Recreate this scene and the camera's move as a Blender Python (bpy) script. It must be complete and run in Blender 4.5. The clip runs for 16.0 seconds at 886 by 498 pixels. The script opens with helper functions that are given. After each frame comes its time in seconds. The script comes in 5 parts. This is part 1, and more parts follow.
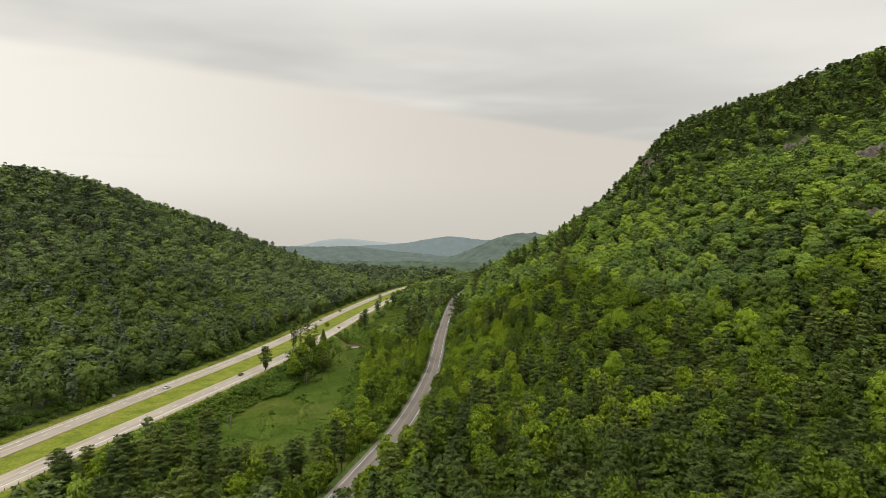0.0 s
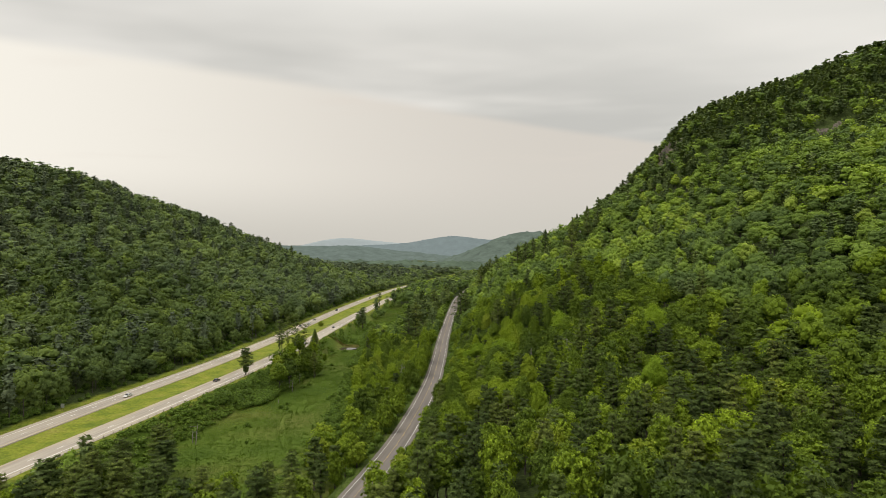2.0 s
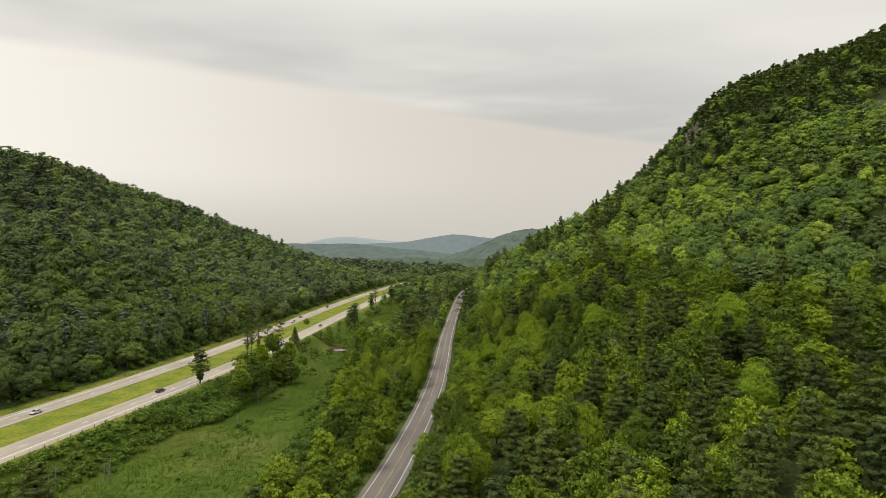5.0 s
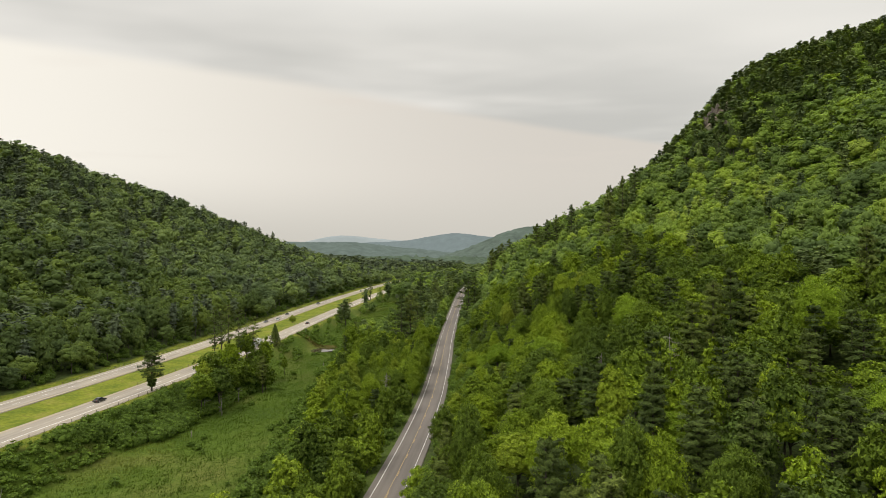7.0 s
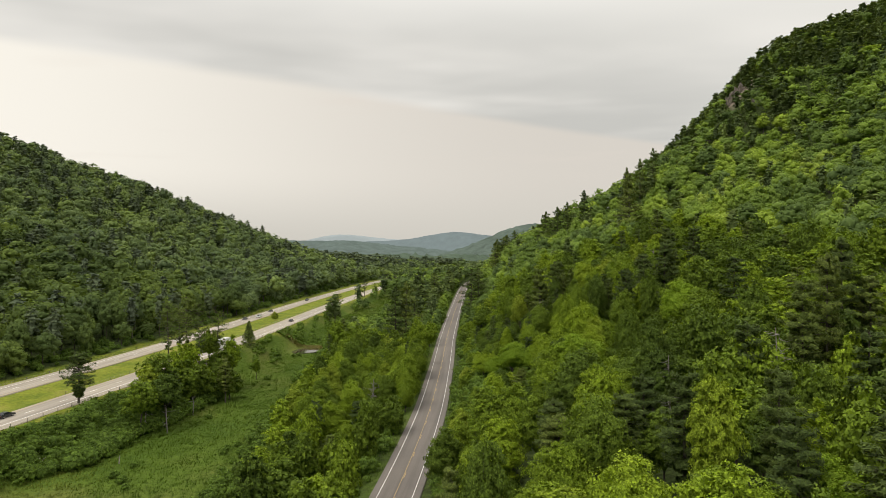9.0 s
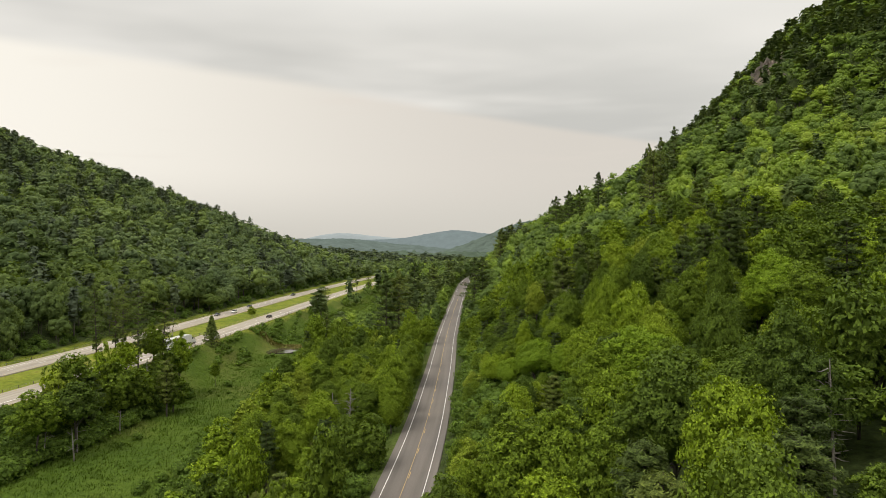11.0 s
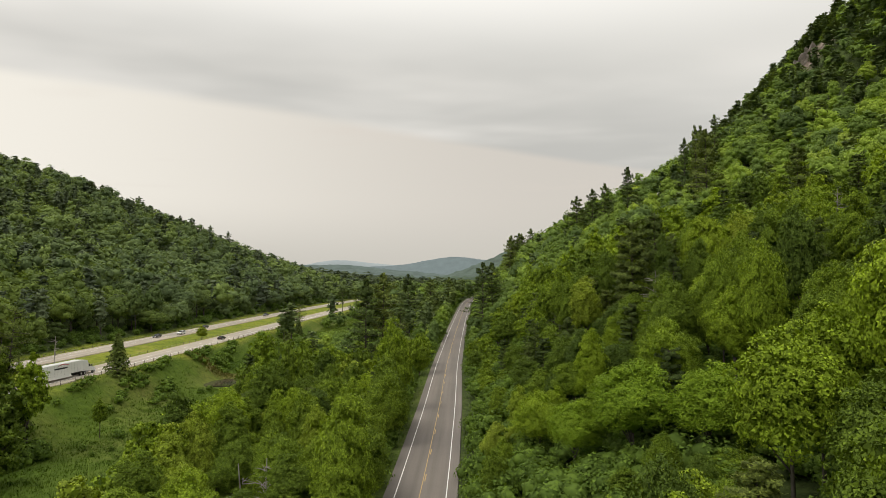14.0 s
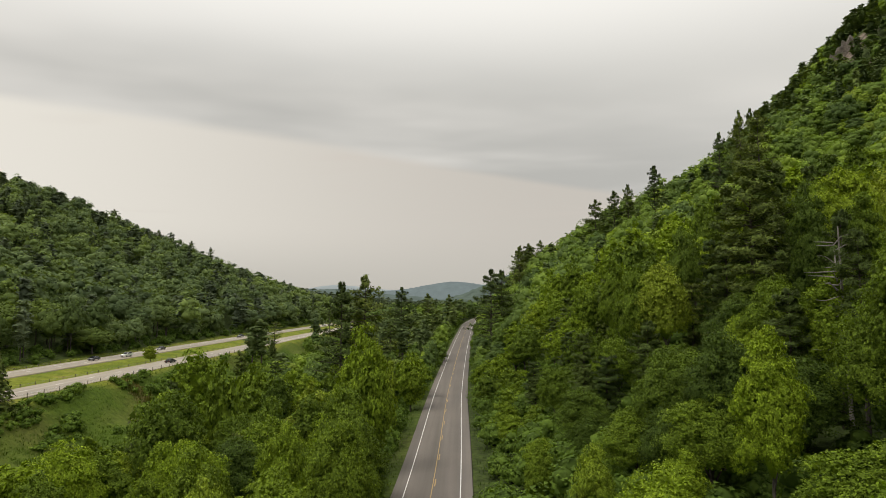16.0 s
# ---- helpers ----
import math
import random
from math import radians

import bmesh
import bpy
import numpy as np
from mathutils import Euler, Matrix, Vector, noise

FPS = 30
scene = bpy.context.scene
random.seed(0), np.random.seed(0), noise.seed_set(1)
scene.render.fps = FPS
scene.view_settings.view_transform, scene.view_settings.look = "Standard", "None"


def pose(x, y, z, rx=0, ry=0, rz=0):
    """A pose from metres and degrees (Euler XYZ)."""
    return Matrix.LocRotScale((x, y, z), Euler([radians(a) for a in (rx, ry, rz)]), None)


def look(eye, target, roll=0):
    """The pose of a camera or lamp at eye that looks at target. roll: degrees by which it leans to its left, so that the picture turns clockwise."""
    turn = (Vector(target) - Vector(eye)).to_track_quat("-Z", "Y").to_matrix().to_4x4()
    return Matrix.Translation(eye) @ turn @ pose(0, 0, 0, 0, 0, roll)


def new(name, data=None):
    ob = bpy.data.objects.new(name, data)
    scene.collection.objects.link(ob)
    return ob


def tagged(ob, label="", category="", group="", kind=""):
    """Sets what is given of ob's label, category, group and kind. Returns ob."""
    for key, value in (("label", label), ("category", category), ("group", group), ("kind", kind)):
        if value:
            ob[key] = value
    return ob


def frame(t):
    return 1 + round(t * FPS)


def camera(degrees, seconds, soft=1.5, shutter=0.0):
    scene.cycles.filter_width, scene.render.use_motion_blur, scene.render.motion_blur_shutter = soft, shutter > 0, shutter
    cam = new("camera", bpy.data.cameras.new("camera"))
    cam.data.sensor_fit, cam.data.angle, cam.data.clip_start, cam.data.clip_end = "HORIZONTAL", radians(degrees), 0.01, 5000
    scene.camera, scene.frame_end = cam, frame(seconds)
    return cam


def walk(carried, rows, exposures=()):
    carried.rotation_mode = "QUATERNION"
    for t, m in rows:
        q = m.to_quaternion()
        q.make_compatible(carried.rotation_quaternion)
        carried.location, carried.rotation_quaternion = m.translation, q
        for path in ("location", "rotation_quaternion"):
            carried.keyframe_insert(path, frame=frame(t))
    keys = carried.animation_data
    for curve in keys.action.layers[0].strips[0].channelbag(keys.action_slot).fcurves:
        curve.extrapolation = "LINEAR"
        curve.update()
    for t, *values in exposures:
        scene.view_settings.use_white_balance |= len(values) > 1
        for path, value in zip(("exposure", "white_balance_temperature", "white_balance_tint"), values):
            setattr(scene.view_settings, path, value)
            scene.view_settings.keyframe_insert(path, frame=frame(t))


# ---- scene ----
# ---- camera and its flight ----
cam = camera(72.1, 16.0, soft=0.6)
METRES, EYE, TILT, LEAN, TURN = 355.0, 74.2, 0.0, 0.0, 0.0
ROWS = [
    (0.0, 0.0, 0.0, 0.0, -0.0, 0.0, -0.0),
    (0.5, -0.0001, 0.0304, -0.0044, 0.15, 0.02, -0.01),
    (1.0, -0.0003, 0.061, -0.0089, 0.23, 0.03, -0.02),
    (1.5, -0.0006, 0.0915, -0.0133, 0.29, 0.04, -0.03),
    (2.0, -0.0008, 0.1222, -0.0176, 0.29, 0.06, -0.04),
    (2.5, -0.0012, 0.1525, -0.022, 0.31, 0.04, -0.05),
    (3.0, -0.0015, 0.1832, -0.0264, 0.41, 0.04, -0.06),
    (3.5, -0.0018, 0.2139, -0.0307, 0.5, 0.05, -0.07),
    (4.0, -0.0023, 0.2445, -0.0352, 0.5, 0.08, -0.09),
    (6.5, -0.0039, 0.3976, -0.0592, 0.49, 0.05, -0.1),
    (7.0, -0.0043, 0.4285, -0.0641, 0.49, 0.06, -0.1),
    (7.5, -0.0047, 0.4594, -0.0691, 0.48, 0.07, -0.08),
    (8.0, -0.0051, 0.4903, -0.074, 0.49, 0.07, -0.08),
    (8.5, -0.0055, 0.5211, -0.0788, 0.48, 0.08, -0.07),
    (9.0, -0.0058, 0.552, -0.0836, 0.47, 0.06, -0.05),
    (11.5, -0.0067, 0.7065, -0.1089, 0.4, 0.02, 0.0),
    (12.0, -0.0071, 0.7373, -0.1139, 0.37, 0.02, -0.02),
    (12.5, -0.0074, 0.7686, -0.119, 0.35, 0.03, -0.02),
    (13.0, -0.0076, 0.8001, -0.124, 0.35, 0.02, -0.01),
    (13.5, -0.008, 0.8313, -0.1288, 0.34, 0.18, 0.01),
    (14.0, -0.0084, 0.8625, -0.1334, 0.31, 2.71, 0.07),
    (14.5, -0.0086, 0.8939, -0.1375, 0.29, 4.92, 0.02),
    (15.0, -0.0089, 0.9257, -0.1416, 0.26, 5.13, -0.02),
    (15.5, -0.0092, 0.9572, -0.1456, 0.24, 5.15, -0.03),
    (16.0, -0.0093, 0.9887, -0.1488, 0.24, 5.15, -0.02),
]
walk(cam, [(t, pose(0, 0, EYE, TILT, LEAN, TURN) @ pose(METRES * x, METRES * y, METRES * z, 90 + pitch, roll, yaw)) for t, x, y, z, yaw, pitch, roll in ROWS],
     exposures=[(0.0, 0.02), (8.0, 0.05), (13.2, 0.08), (14.6, -0.14), (16.0, -0.20)])

# ---- sky and sun: a bright overcast afternoon, lighter to the west ----
SUN_DIR = Vector((-0.42, -0.30, 0.86)).normalized()


def make_world():
    w = bpy.data.worlds.new("overcast")
    scene.world = w
    w.use_nodes = True
    n, l = w.node_tree.nodes, w.node_tree.links
    n.clear()

    def op(kind, a, b=None, c=None, clamp=False):
        m = n.new("ShaderNodeMath")
        m.operation, m.use_clamp = kind, clamp
        for i, v in enumerate((a, b, c)):
            if v is None:
                continue
            if isinstance(v, (int, float)):
                m.inputs[i].default_value = v
            else:
                l.new(v, m.inputs[i])
        return m.outputs[0]

    def step(v, lo, hi):
        m = n.new("ShaderNodeMapRange")
        m.interpolation_type = "SMOOTHSTEP"
        l.new(v, m.inputs[0])
        m.inputs[1].default_value, m.inputs[2].default_value = lo, hi
        return m.outputs[0]

    def mix(f, a, b):
        m = n.new("ShaderNodeMix")
        m.data_type = "RGBA"
        l.new(f, m.inputs[0])
        for i, v in ((6, a), (7, b)):
            if isinstance(v, tuple):
                m.inputs[i].default_value = (*v, 1)
            else:
                l.new(v, m.inputs[i])
        return m.outputs[2]

    tc = n.new("ShaderNodeTexCoord")
    sep = n.new("ShaderNodeSeparateXYZ")
    l.new(tc.outputs["Generated"], sep.inputs[0])
    X, Y, Z = sep.outputs
    zz = op("MAXIMUM", Z, 0.02)
    u, v = op("DIVIDE", X, zz), op("DIVIDE", Y, zz)
    comb = n.new("ShaderNodeCombineXYZ")
    l.new(u, comb.inputs[0]), l.new(v, comb.inputs[1])

    def fog(scale, detail, stretch, turn):
        mp = n.new("ShaderNodeMapping")
        mp.inputs["Scale"].default_value = (scale, scale * stretch, 1)
        mp.inputs["Rotation"].default_value = (0, 0, turn)
        l.new(comb.outputs[0], mp.inputs[0])
        t = n.new("ShaderNodeTexNoise")
        t.inputs["Scale"].default_value, t.inputs["Detail"].default_value, t.inputs["Roughness"].default_value = 1.0, detail, 0.5
        l.new(mp.outputs[0], t.inputs["Vector"])
        return t.outputs["Fac"]

    wisps, fine = fog(0.22, 3, 1.6, -0.6), fog(0.55, 3, 1.5, -0.5)
    # far layer: pale and warm, lighter to the west
    west = step(op("DIVIDE", X, op("MAXIMUM", op("ABSOLUTE", Y), 0.3)), 0.25, -0.85)
    low = mix(west, LOW_SKY, WEST_SKY)
    low = mix(op("MULTIPLY", op("MULTIPLY", step(fine, 0.55, 0.8), 0.4), step(Z, 0.08, 0.2)), low, (0.78, 0.70, 0.62))
    # the near sheet of cloud, with its edge from south-west to north-east
    edge = op("ADD", op("SUBTRACT", op("MULTIPLY_ADD", u, -0.68, v), 4.30), op("MULTIPLY_ADD", wisps, 0.8, -0.4))
    body = mix(step(edge, -3.0, -0.7), HIGH_SKY, DARK_SKY)
    body = mix(step(op("ADD", fine, op("MULTIPLY", west, 0.2)), 0.35, 0.95), body, TOP_SKY)
    soft_edge = mix(step(edge, -0.14, 0.2), body, low)
    soft_edge = mix(op("MULTIPLY", step(Z, 0.31, 0.49), 0.9), soft_edge, (1.22, 1.19, 1.12))
    # above the horizon the haze closes in
    haze = mix(step(Z, 0.0, 0.13), HAZE_SKY, soft_edge)
    cloud = n.new("ShaderNodeBackground")
    l.new(haze, cloud.inputs[0])
    cloud.inputs[1].default_value = 1.0
    sky = n.new("ShaderNodeTexSky")
    sky.sky_type, sky.sun_disc = "NISHITA", False
    sky.sun_elevation, sky.sun_rotation = math.asin(SUN_DIR.z), math.atan2(SUN_DIR.x, SUN_DIR.y)
    blue = n.new("ShaderNodeBackground")
    l.new(sky.outputs[0], blue.inputs[0])
    blue.inputs[1].default_value = 0.05
    share = n.new("ShaderNodeMixShader")
    share.inputs[0].default_value = 0.93
    l.new(blue.outputs[0], share.inputs[1]), l.new(cloud.outputs[0], share.inputs[2])
    out = n.new("ShaderNodeOutputWorld")
    l.new(share.outputs[0], out.inputs[0])


LOW_SKY, WEST_SKY, HAZE_SKY = (0.70, 0.65, 0.58), (0.98, 0.93, 0.83), (0.63, 0.60, 0.54)
HIGH_SKY, DARK_SKY, TOP_SKY = (0.79, 0.77, 0.715), (0.59, 0.578, 0.538), (0.92, 0.885, 0.82)
make_world()
sun = new("sun", bpy.data.lights.new("sun", "SUN"))
sun.data.energy, sun.data.angle, sun.data.color = 1.5, radians(25), (1.0, 0.95, 0.86)
sun.matrix_basis = look(SUN_DIR * 500, (0, 0, 0))


# ---- materials ----
def mat(name, build):
    m = bpy.data.materials.new(name)
    m.use_nodes = True
    nt = m.node_tree
    bsdf = nt.nodes["Principled BSDF"]
    build(nt.nodes, nt.links, bsdf)
    return m


def noise_node(n, l, scale, detail=3, coord="Object", rough=0.55, stretch=None):
    tc = n.new("ShaderNodeTexCoord")
    t = n.new("ShaderNodeTexNoise")
    t.inputs["Scale"].default_value, t.inputs["Detail"].default_value, t.inputs["Roughness"].default_value = scale, detail, rough
    src = tc.outputs[coord]
    if stretch:
        mp = n.new("ShaderNodeMapping")
        mp.inputs["Scale"].default_value = stretch
        l.new(src, mp.inputs[0])
        src = mp.outputs[0]
    l.new(src, t.inputs["Vector"])
    return t.outputs["Fac"]


def ramp(n, l, fac, stops):
    r = n.new("ShaderNodeValToRGB")
    e = r.color_ramp.elements
    while len(e) < len(stops):
        e.new(0.5)
    for k, (p, c) in zip(e, stops):
        k.position, k.color = p, (*c, 1)
    l.new(fac, r.inputs[0])
    return r.outputs[0]


def mixed(n, l, f, a, b, kind="MIX"):
    m = n.new("ShaderNodeMix")
    m.data_type, m.blend_type = "RGBA", kind
    for i, v in ((0, f), (6, a), (7, b)):
        if isinstance(v, tuple):
            m.inputs[i].default_value = (*v, 1)
        elif isinstance(v, (int, float)):
            m.inputs[i].default_value = v
        else:
            l.new(v, m.inputs[i])
    return m.outputs[2]


def bump(n, l, bsdf, height, strength, distance):
    b = n.new("ShaderNodeBump")
    b.inputs["Strength"].default_value, b.inputs["Distance"].default_value = strength, distance
    l.new(height, b.inputs["Height"])
    l.new(b.outputs[0], bsdf.inputs["Normal"])


def leaf_material(name, stops, per_object, through_leaf=0.28, grain=1.6, vary=0.4):
    """Foliage: a tint per tree, leaf-to-leaf variation, a little light through the blade."""
    def build(n, l, bsdf):
        if per_object:
            who = n.new("ShaderNodeObjectInfo").outputs["Random"]
        else:
            a = n.new("ShaderNodeAttribute")
            a.attribute_name = "tint"
            who = a.outputs["Fac"]
        base = ramp(n, l, who, stops)
        isl = n.new("ShaderNodeNewGeometry").outputs["Random Per Island"]
        lit = ramp(n, l, isl, [(0.0, (1 - vary, 1 - vary * 0.95, 1 - vary * 0.9)), (0.6, (1.0, 1.0, 1.0)), (1.0, (1 + vary * 1.05, 1 + vary, 1 + vary * 0.6))])
        c = mixed(n, l, 1.0, base, lit, "MULTIPLY")
        spots = ramp(n, l, noise_node(n, l, grain, 4), [(0.3, (0.84, 0.85, 0.88)), (0.7, (1.14, 1.12, 1.04))])
        c = mixed(n, l, 1.0, c, spots, "MULTIPLY")
        l.new(c, bsdf.inputs["Base Color"])
        bsdf.inputs["Roughness"].default_value = 0.7
        bsdf.inputs["Specular IOR Level"].default_value = 0.1
        tr = n.new("ShaderNodeBsdfTranslucent")
        l.new(mixed(n, l, 1.0, c, (1.2, 1.2, 0.35), "MULTIPLY"), tr.inputs[0])
        ms = n.new("ShaderNodeMixShader")
        ms.inputs[0].default_value = through_leaf
        l.new(bsdf.outputs[0], ms.inputs[1]), l.new(tr.outputs[0], ms.inputs[2])
        l.new(ms.outputs[0], n["Material Output"].inputs[0])
    return mat(name, build)


BROAD = [(0.0, (0.079, 0.123, 0.023)), (0.3, (0.122, 0.182, 0.023)), (0.65, (0.180, 0.259, 0.023)), (0.93, (0.250, 0.346, 0.025)), (1.0, (0.253, 0.308, 0.038))]
# haze over the more distant woods, painted in as lighter, bluer green
HILL_HAZE_TINT = [(0.0, (0.114, 0.171, 0.055)), (0.35, (0.170, 0.251, 0.058)), (0.7, (0.241, 0.343, 0.059)), (0.93, (0.330, 0.436, 0.061)), (1.0, (0.293, 0.380, 0.069))]
FOOT = [(0.0, (0.085, 0.126, 0.044)), (0.4, (0.121, 0.172, 0.047)), (0.8, (0.174, 0.237, 0.049)), (1.0, (0.237, 0.304, 0.050))]
# western hill: the most haze painted in, greyer and bluer, needles too
WEST_HAZE_TINT = [(0.0, (0.124, 0.173, 0.081)), (0.4, (0.166, 0.226, 0.088)), (0.8, (0.223, 0.298, 0.090)), (1.0, (0.294, 0.377, 0.087))]
WEST_NEEDLE_HAZE_TINT = [(0.0, (0.102, 0.132, 0.084)), (0.6, (0.135, 0.172, 0.095)), (1.0, (0.168, 0.212, 0.098))]
NEEDLE = [(0.0, (0.066, 0.098, 0.028)), (0.6, (0.105, 0.145, 0.034)), (1.0, (0.150, 0.188, 0.040))]
M_LEAF = leaf_material("broad_leaves", BROAD, True, 0.2, vary=0.48)
M_LEAF_BRIGHT = leaf_material("bright_maple_leaves", [(0.0, (0.190, 0.292, 0.024)), (1.0, (0.235, 0.345, 0.028))], True, 0.2, vary=0.4)
YOUNG = [(0.0, (0.112, 0.166, 0.023)), (0.4, (0.160, 0.229, 0.024)), (0.8, (0.219, 0.307, 0.026)), (1.0, (0.261, 0.328, 0.040))]
M_LEAF_YOUNG = leaf_material("young_leaves", YOUNG, True, 0.22, vary=0.48)
M_LEAF_STUFF = leaf_material("haze_tinted_canopy_leaves", HILL_HAZE_TINT, False, vary=0.22, grain=0.9)
M_LEAF_SLOPE = leaf_material("slope_leaves", BROAD, False, vary=0.28, grain=1.2)
M_LEAF_FOOT = leaf_material("western_foot_leaves", FOOT, False, vary=0.24, grain=0.8)
M_NEEDLE_SLOPE = leaf_material("slope_needles", NEEDLE, False, 0.15, vary=0.4)
M_LEAF_WEST = leaf_material("haze_tinted_west_leaves", WEST_HAZE_TINT, False, vary=0.2, grain=0.6)
M_NEEDLE_WEST = leaf_material("haze_tinted_west_needles", WEST_NEEDLE_HAZE_TINT, False, 0.15, 0.6, 0.3)
M_NEEDLE = leaf_material("pine_needles", NEEDLE, True, 0.15, vary=0.5)
# distant pines: haze painted in as lighter, bluer needles
M_NEEDLE_STUFF = leaf_material("haze_tinted_canopy_needles", [(0.0, (0.108, 0.152, 0.062)), (0.6, (0.155, 0.208, 0.072)), (1.0, (0.200, 0.262, 0.074))], False, 0.15, vary=0.4)


def bark(n, l, bsdf):
    f = noise_node(n, l, 6, 5, stretch=(1, 1, 0.15))
    l.new(ramp(n, l, f, [(0.3, (0.035, 0.028, 0.022)), (0.7, (0.12, 0.10, 0.085))]), bsdf.inputs["Base Color"])
    bsdf.inputs["Roughness"].default_value = 0.95
    bump(n, l, bsdf, f, 0.6, 0.05)


def dead_wood(n, l, bsdf):
    f = noise_node(n, l, 5, 5, stretch=(1, 1, 0.12))
    l.new(ramp(n, l, f, [(0.3, (0.13, 0.11, 0.095)), (0.7, (0.36, 0.33, 0.29))]), bsdf.inputs["Base Color"])
    bsdf.inputs["Roughness"].default_value = 0.9
    bump(n, l, bsdf, f, 0.5, 0.04)


M_BARK, M_DEAD = mat("bark", bark), mat("dead_wood", dead_wood)


def ground_mat(n, l, bsdf):
    a = n.new("ShaderNodeAttribute")
    a.attribute_name = "cover"
    sepc = n.new("ShaderNodeSeparateColor")
    l.new(a.outputs["Color"], sepc.inputs[0])
    big, fine = noise_node(n, l, 0.035, 4), noise_node(n, l, 0.9, 5)
    floor_c = ramp(n, l, fine, [(0.3, (0.030, 0.040, 0.014)), (0.55, (0.060, 0.085, 0.024)), (0.75, (0.095, 0.125, 0.034))])
    marsh = ramp(n, l, big, [(0.32, (0.062, 0.106, 0.013)), (0.5, (0.090, 0.138, 0.018)), (0.68, (0.138, 0.158, 0.036))])
    verge = ramp(n, l, noise_node(n, l, 0.12, 5), [(0.3, (0.120, 0.165, 0.022)), (0.55, (0.205, 0.235, 0.030)), (0.75, (0.265, 0.240, 0.065))])
    speck = ramp(n, l, fine, [(0.3, (0.7, 0.72, 0.75)), (0.7, (1.2, 1.18, 1.1))])
    rock = ramp(n, l, noise_node(n, l, 0.16, 8, rough=0.65), [(0.32, (0.08, 0.066, 0.057)), (0.5, (0.20, 0.158, 0.13)), (0.7, (0.33, 0.265, 0.22))])
    c = mixed(n, l, sepc.outputs[0], floor_c, mixed(n, l, 1.0, marsh, speck, "MULTIPLY"))
    c = mixed(n, l, sepc.outputs[1], c, mixed(n, l, 1.0, verge, speck, "MULTIPLY"))
    c = mixed(n, l, sepc.outputs[2], c, rock)
    l.new(c, bsdf.inputs["Base Color"])
    bsdf.inputs["Roughness"].default_value = 0.95
    bsdf.inputs["Specular IOR Level"].default_value = 0.1
    bump(n, l, bsdf, fine, 0.8, 0.5)


M_GROUND = mat("ground_cover", ground_mat)


def asphalt(light, warm):
    def build(n, l, bsdf):
        streak = noise_node(n, l, 0.5, 4, "UV", stretch=(3.0, 0.03, 1))
        patch = noise_node(n, l, 0.12, 4, "UV", stretch=(1, 0.25, 1))
        grit = noise_node(n, l, 14, 3)
        c = ramp(n, l, streak, [(0.3, tuple(light * 0.78 * k for k in warm)), (0.7, tuple(light * 1.18 * k for k in warm))])
        c = mixed(n, l, 1.0, c, ramp(n, l, patch, [(0.35, (0.85, 0.85, 0.86)), (0.65, (1.12, 1.11, 1.08))]), "MULTIPLY")
        c = mixed(n, l, 1.0, c, ramp(n, l, grit, [(0.3, (0.88, 0.88, 0.88)), (0.7, (1.12, 1.12, 1.12))]), "MULTIPLY")
        l.new(c, bsdf.inputs["Base Color"])
        bsdf.inputs["Roughness"].default_value = 0.85
        bump(n, l, bsdf, grit, 0.3, 0.01)
    return build


M_ROAD = mat("old_asphalt", asphalt(0.148, (1.14, 1.0, 0.88)))
M_HIGHWAY = mat("pale_concrete_asphalt", asphalt(0.325, (1.13, 1.0, 0.83)))
M_SHOULDER = mat("shoulder_asphalt", asphalt(0.34, (1.15, 1.0, 0.80)))


def paint(rgb):
    def build(n, l, bsdf):
        f = noise_node(n, l, 3, 5)
        l.new(ramp(n, l, f, [(0.25, tuple(0.7 * k for k in rgb)), (0.5, rgb)]), bsdf.inputs["Base Color"])
        bsdf.inputs["Roughness"].default_value = 0.7
    return build


M_WHITE_LINE, M_YELLOW_LINE = mat("white_line_paint", paint((0.86, 0.85, 0.82))), mat("yellow_line_paint", paint((0.48, 0.33, 0.13)))


# ---- the lie of the land ----
def smooth(a, b, v):
    t = np.clip((np.asarray(v, float) - a) / (b - a), 0, 1)
    return t * t * (3 - 2 * t)


def spline(ys, xs):
    ys, xs = np.array(ys, float), np.array(xs, float)
    m = np.gradient(xs, ys)

    def f(y):
        y = np.asarray(y, float)
        i = np.clip(np.searchsorted(ys, y) - 1, 0, len(ys) - 2)
        h = ys[i + 1] - ys[i]
        t = (y - ys[i]) / h
        tc = np.clip(t, 0, 1)
        v = (2 * tc**3 - 3 * tc**2 + 1) * xs[i] + (tc**3 - 2 * tc**2 + tc) * h * m[i] + (3 * tc**2 - 2 * tc**3) * xs[i + 1] + (tc**3 - tc**2) * h * m[i + 1]
        return v + np.where(t < 0, t * h * m[i], 0) + np.where(t > 1, (t - 1) * h * m[i + 1], 0)
    return f


road_x = spline([60, 195, 258, 305, 360, 420, 500, 600, 700, 790, 870, 960], [-58, -28.5, -17.2, -11.8, -7.4, -4.9, -2.6, 2.0, 7.6, 13.5, 22, 36])
road_z = spline([0, 450, 520, 620, 790, 900], [0, 0, 0.3, 2.6, 7.0, 8.5])
# the highway's near edge line, and its grade
high_x = spline([60, 190, 250, 300, 365, 480, 565, 690, 800, 930, 1050, 1200], [-158, -136, -127.5, -120, -110.5, -98, -92.5, -84, -74, -60, -42, -10])
high_z = spline([0, 450, 570, 800, 1000], [1.0, 1.0, 1.9, 3.8, 5.0])
marsh_z = spline([0, 300, 420, 500, 600, 750, 900, 1100, 1400, 2000, 5000], [-9, -9, -8.3, -7.2, -4.2, -1.0, 3.0, 3.5, 3.0, 1.0, 0.0])


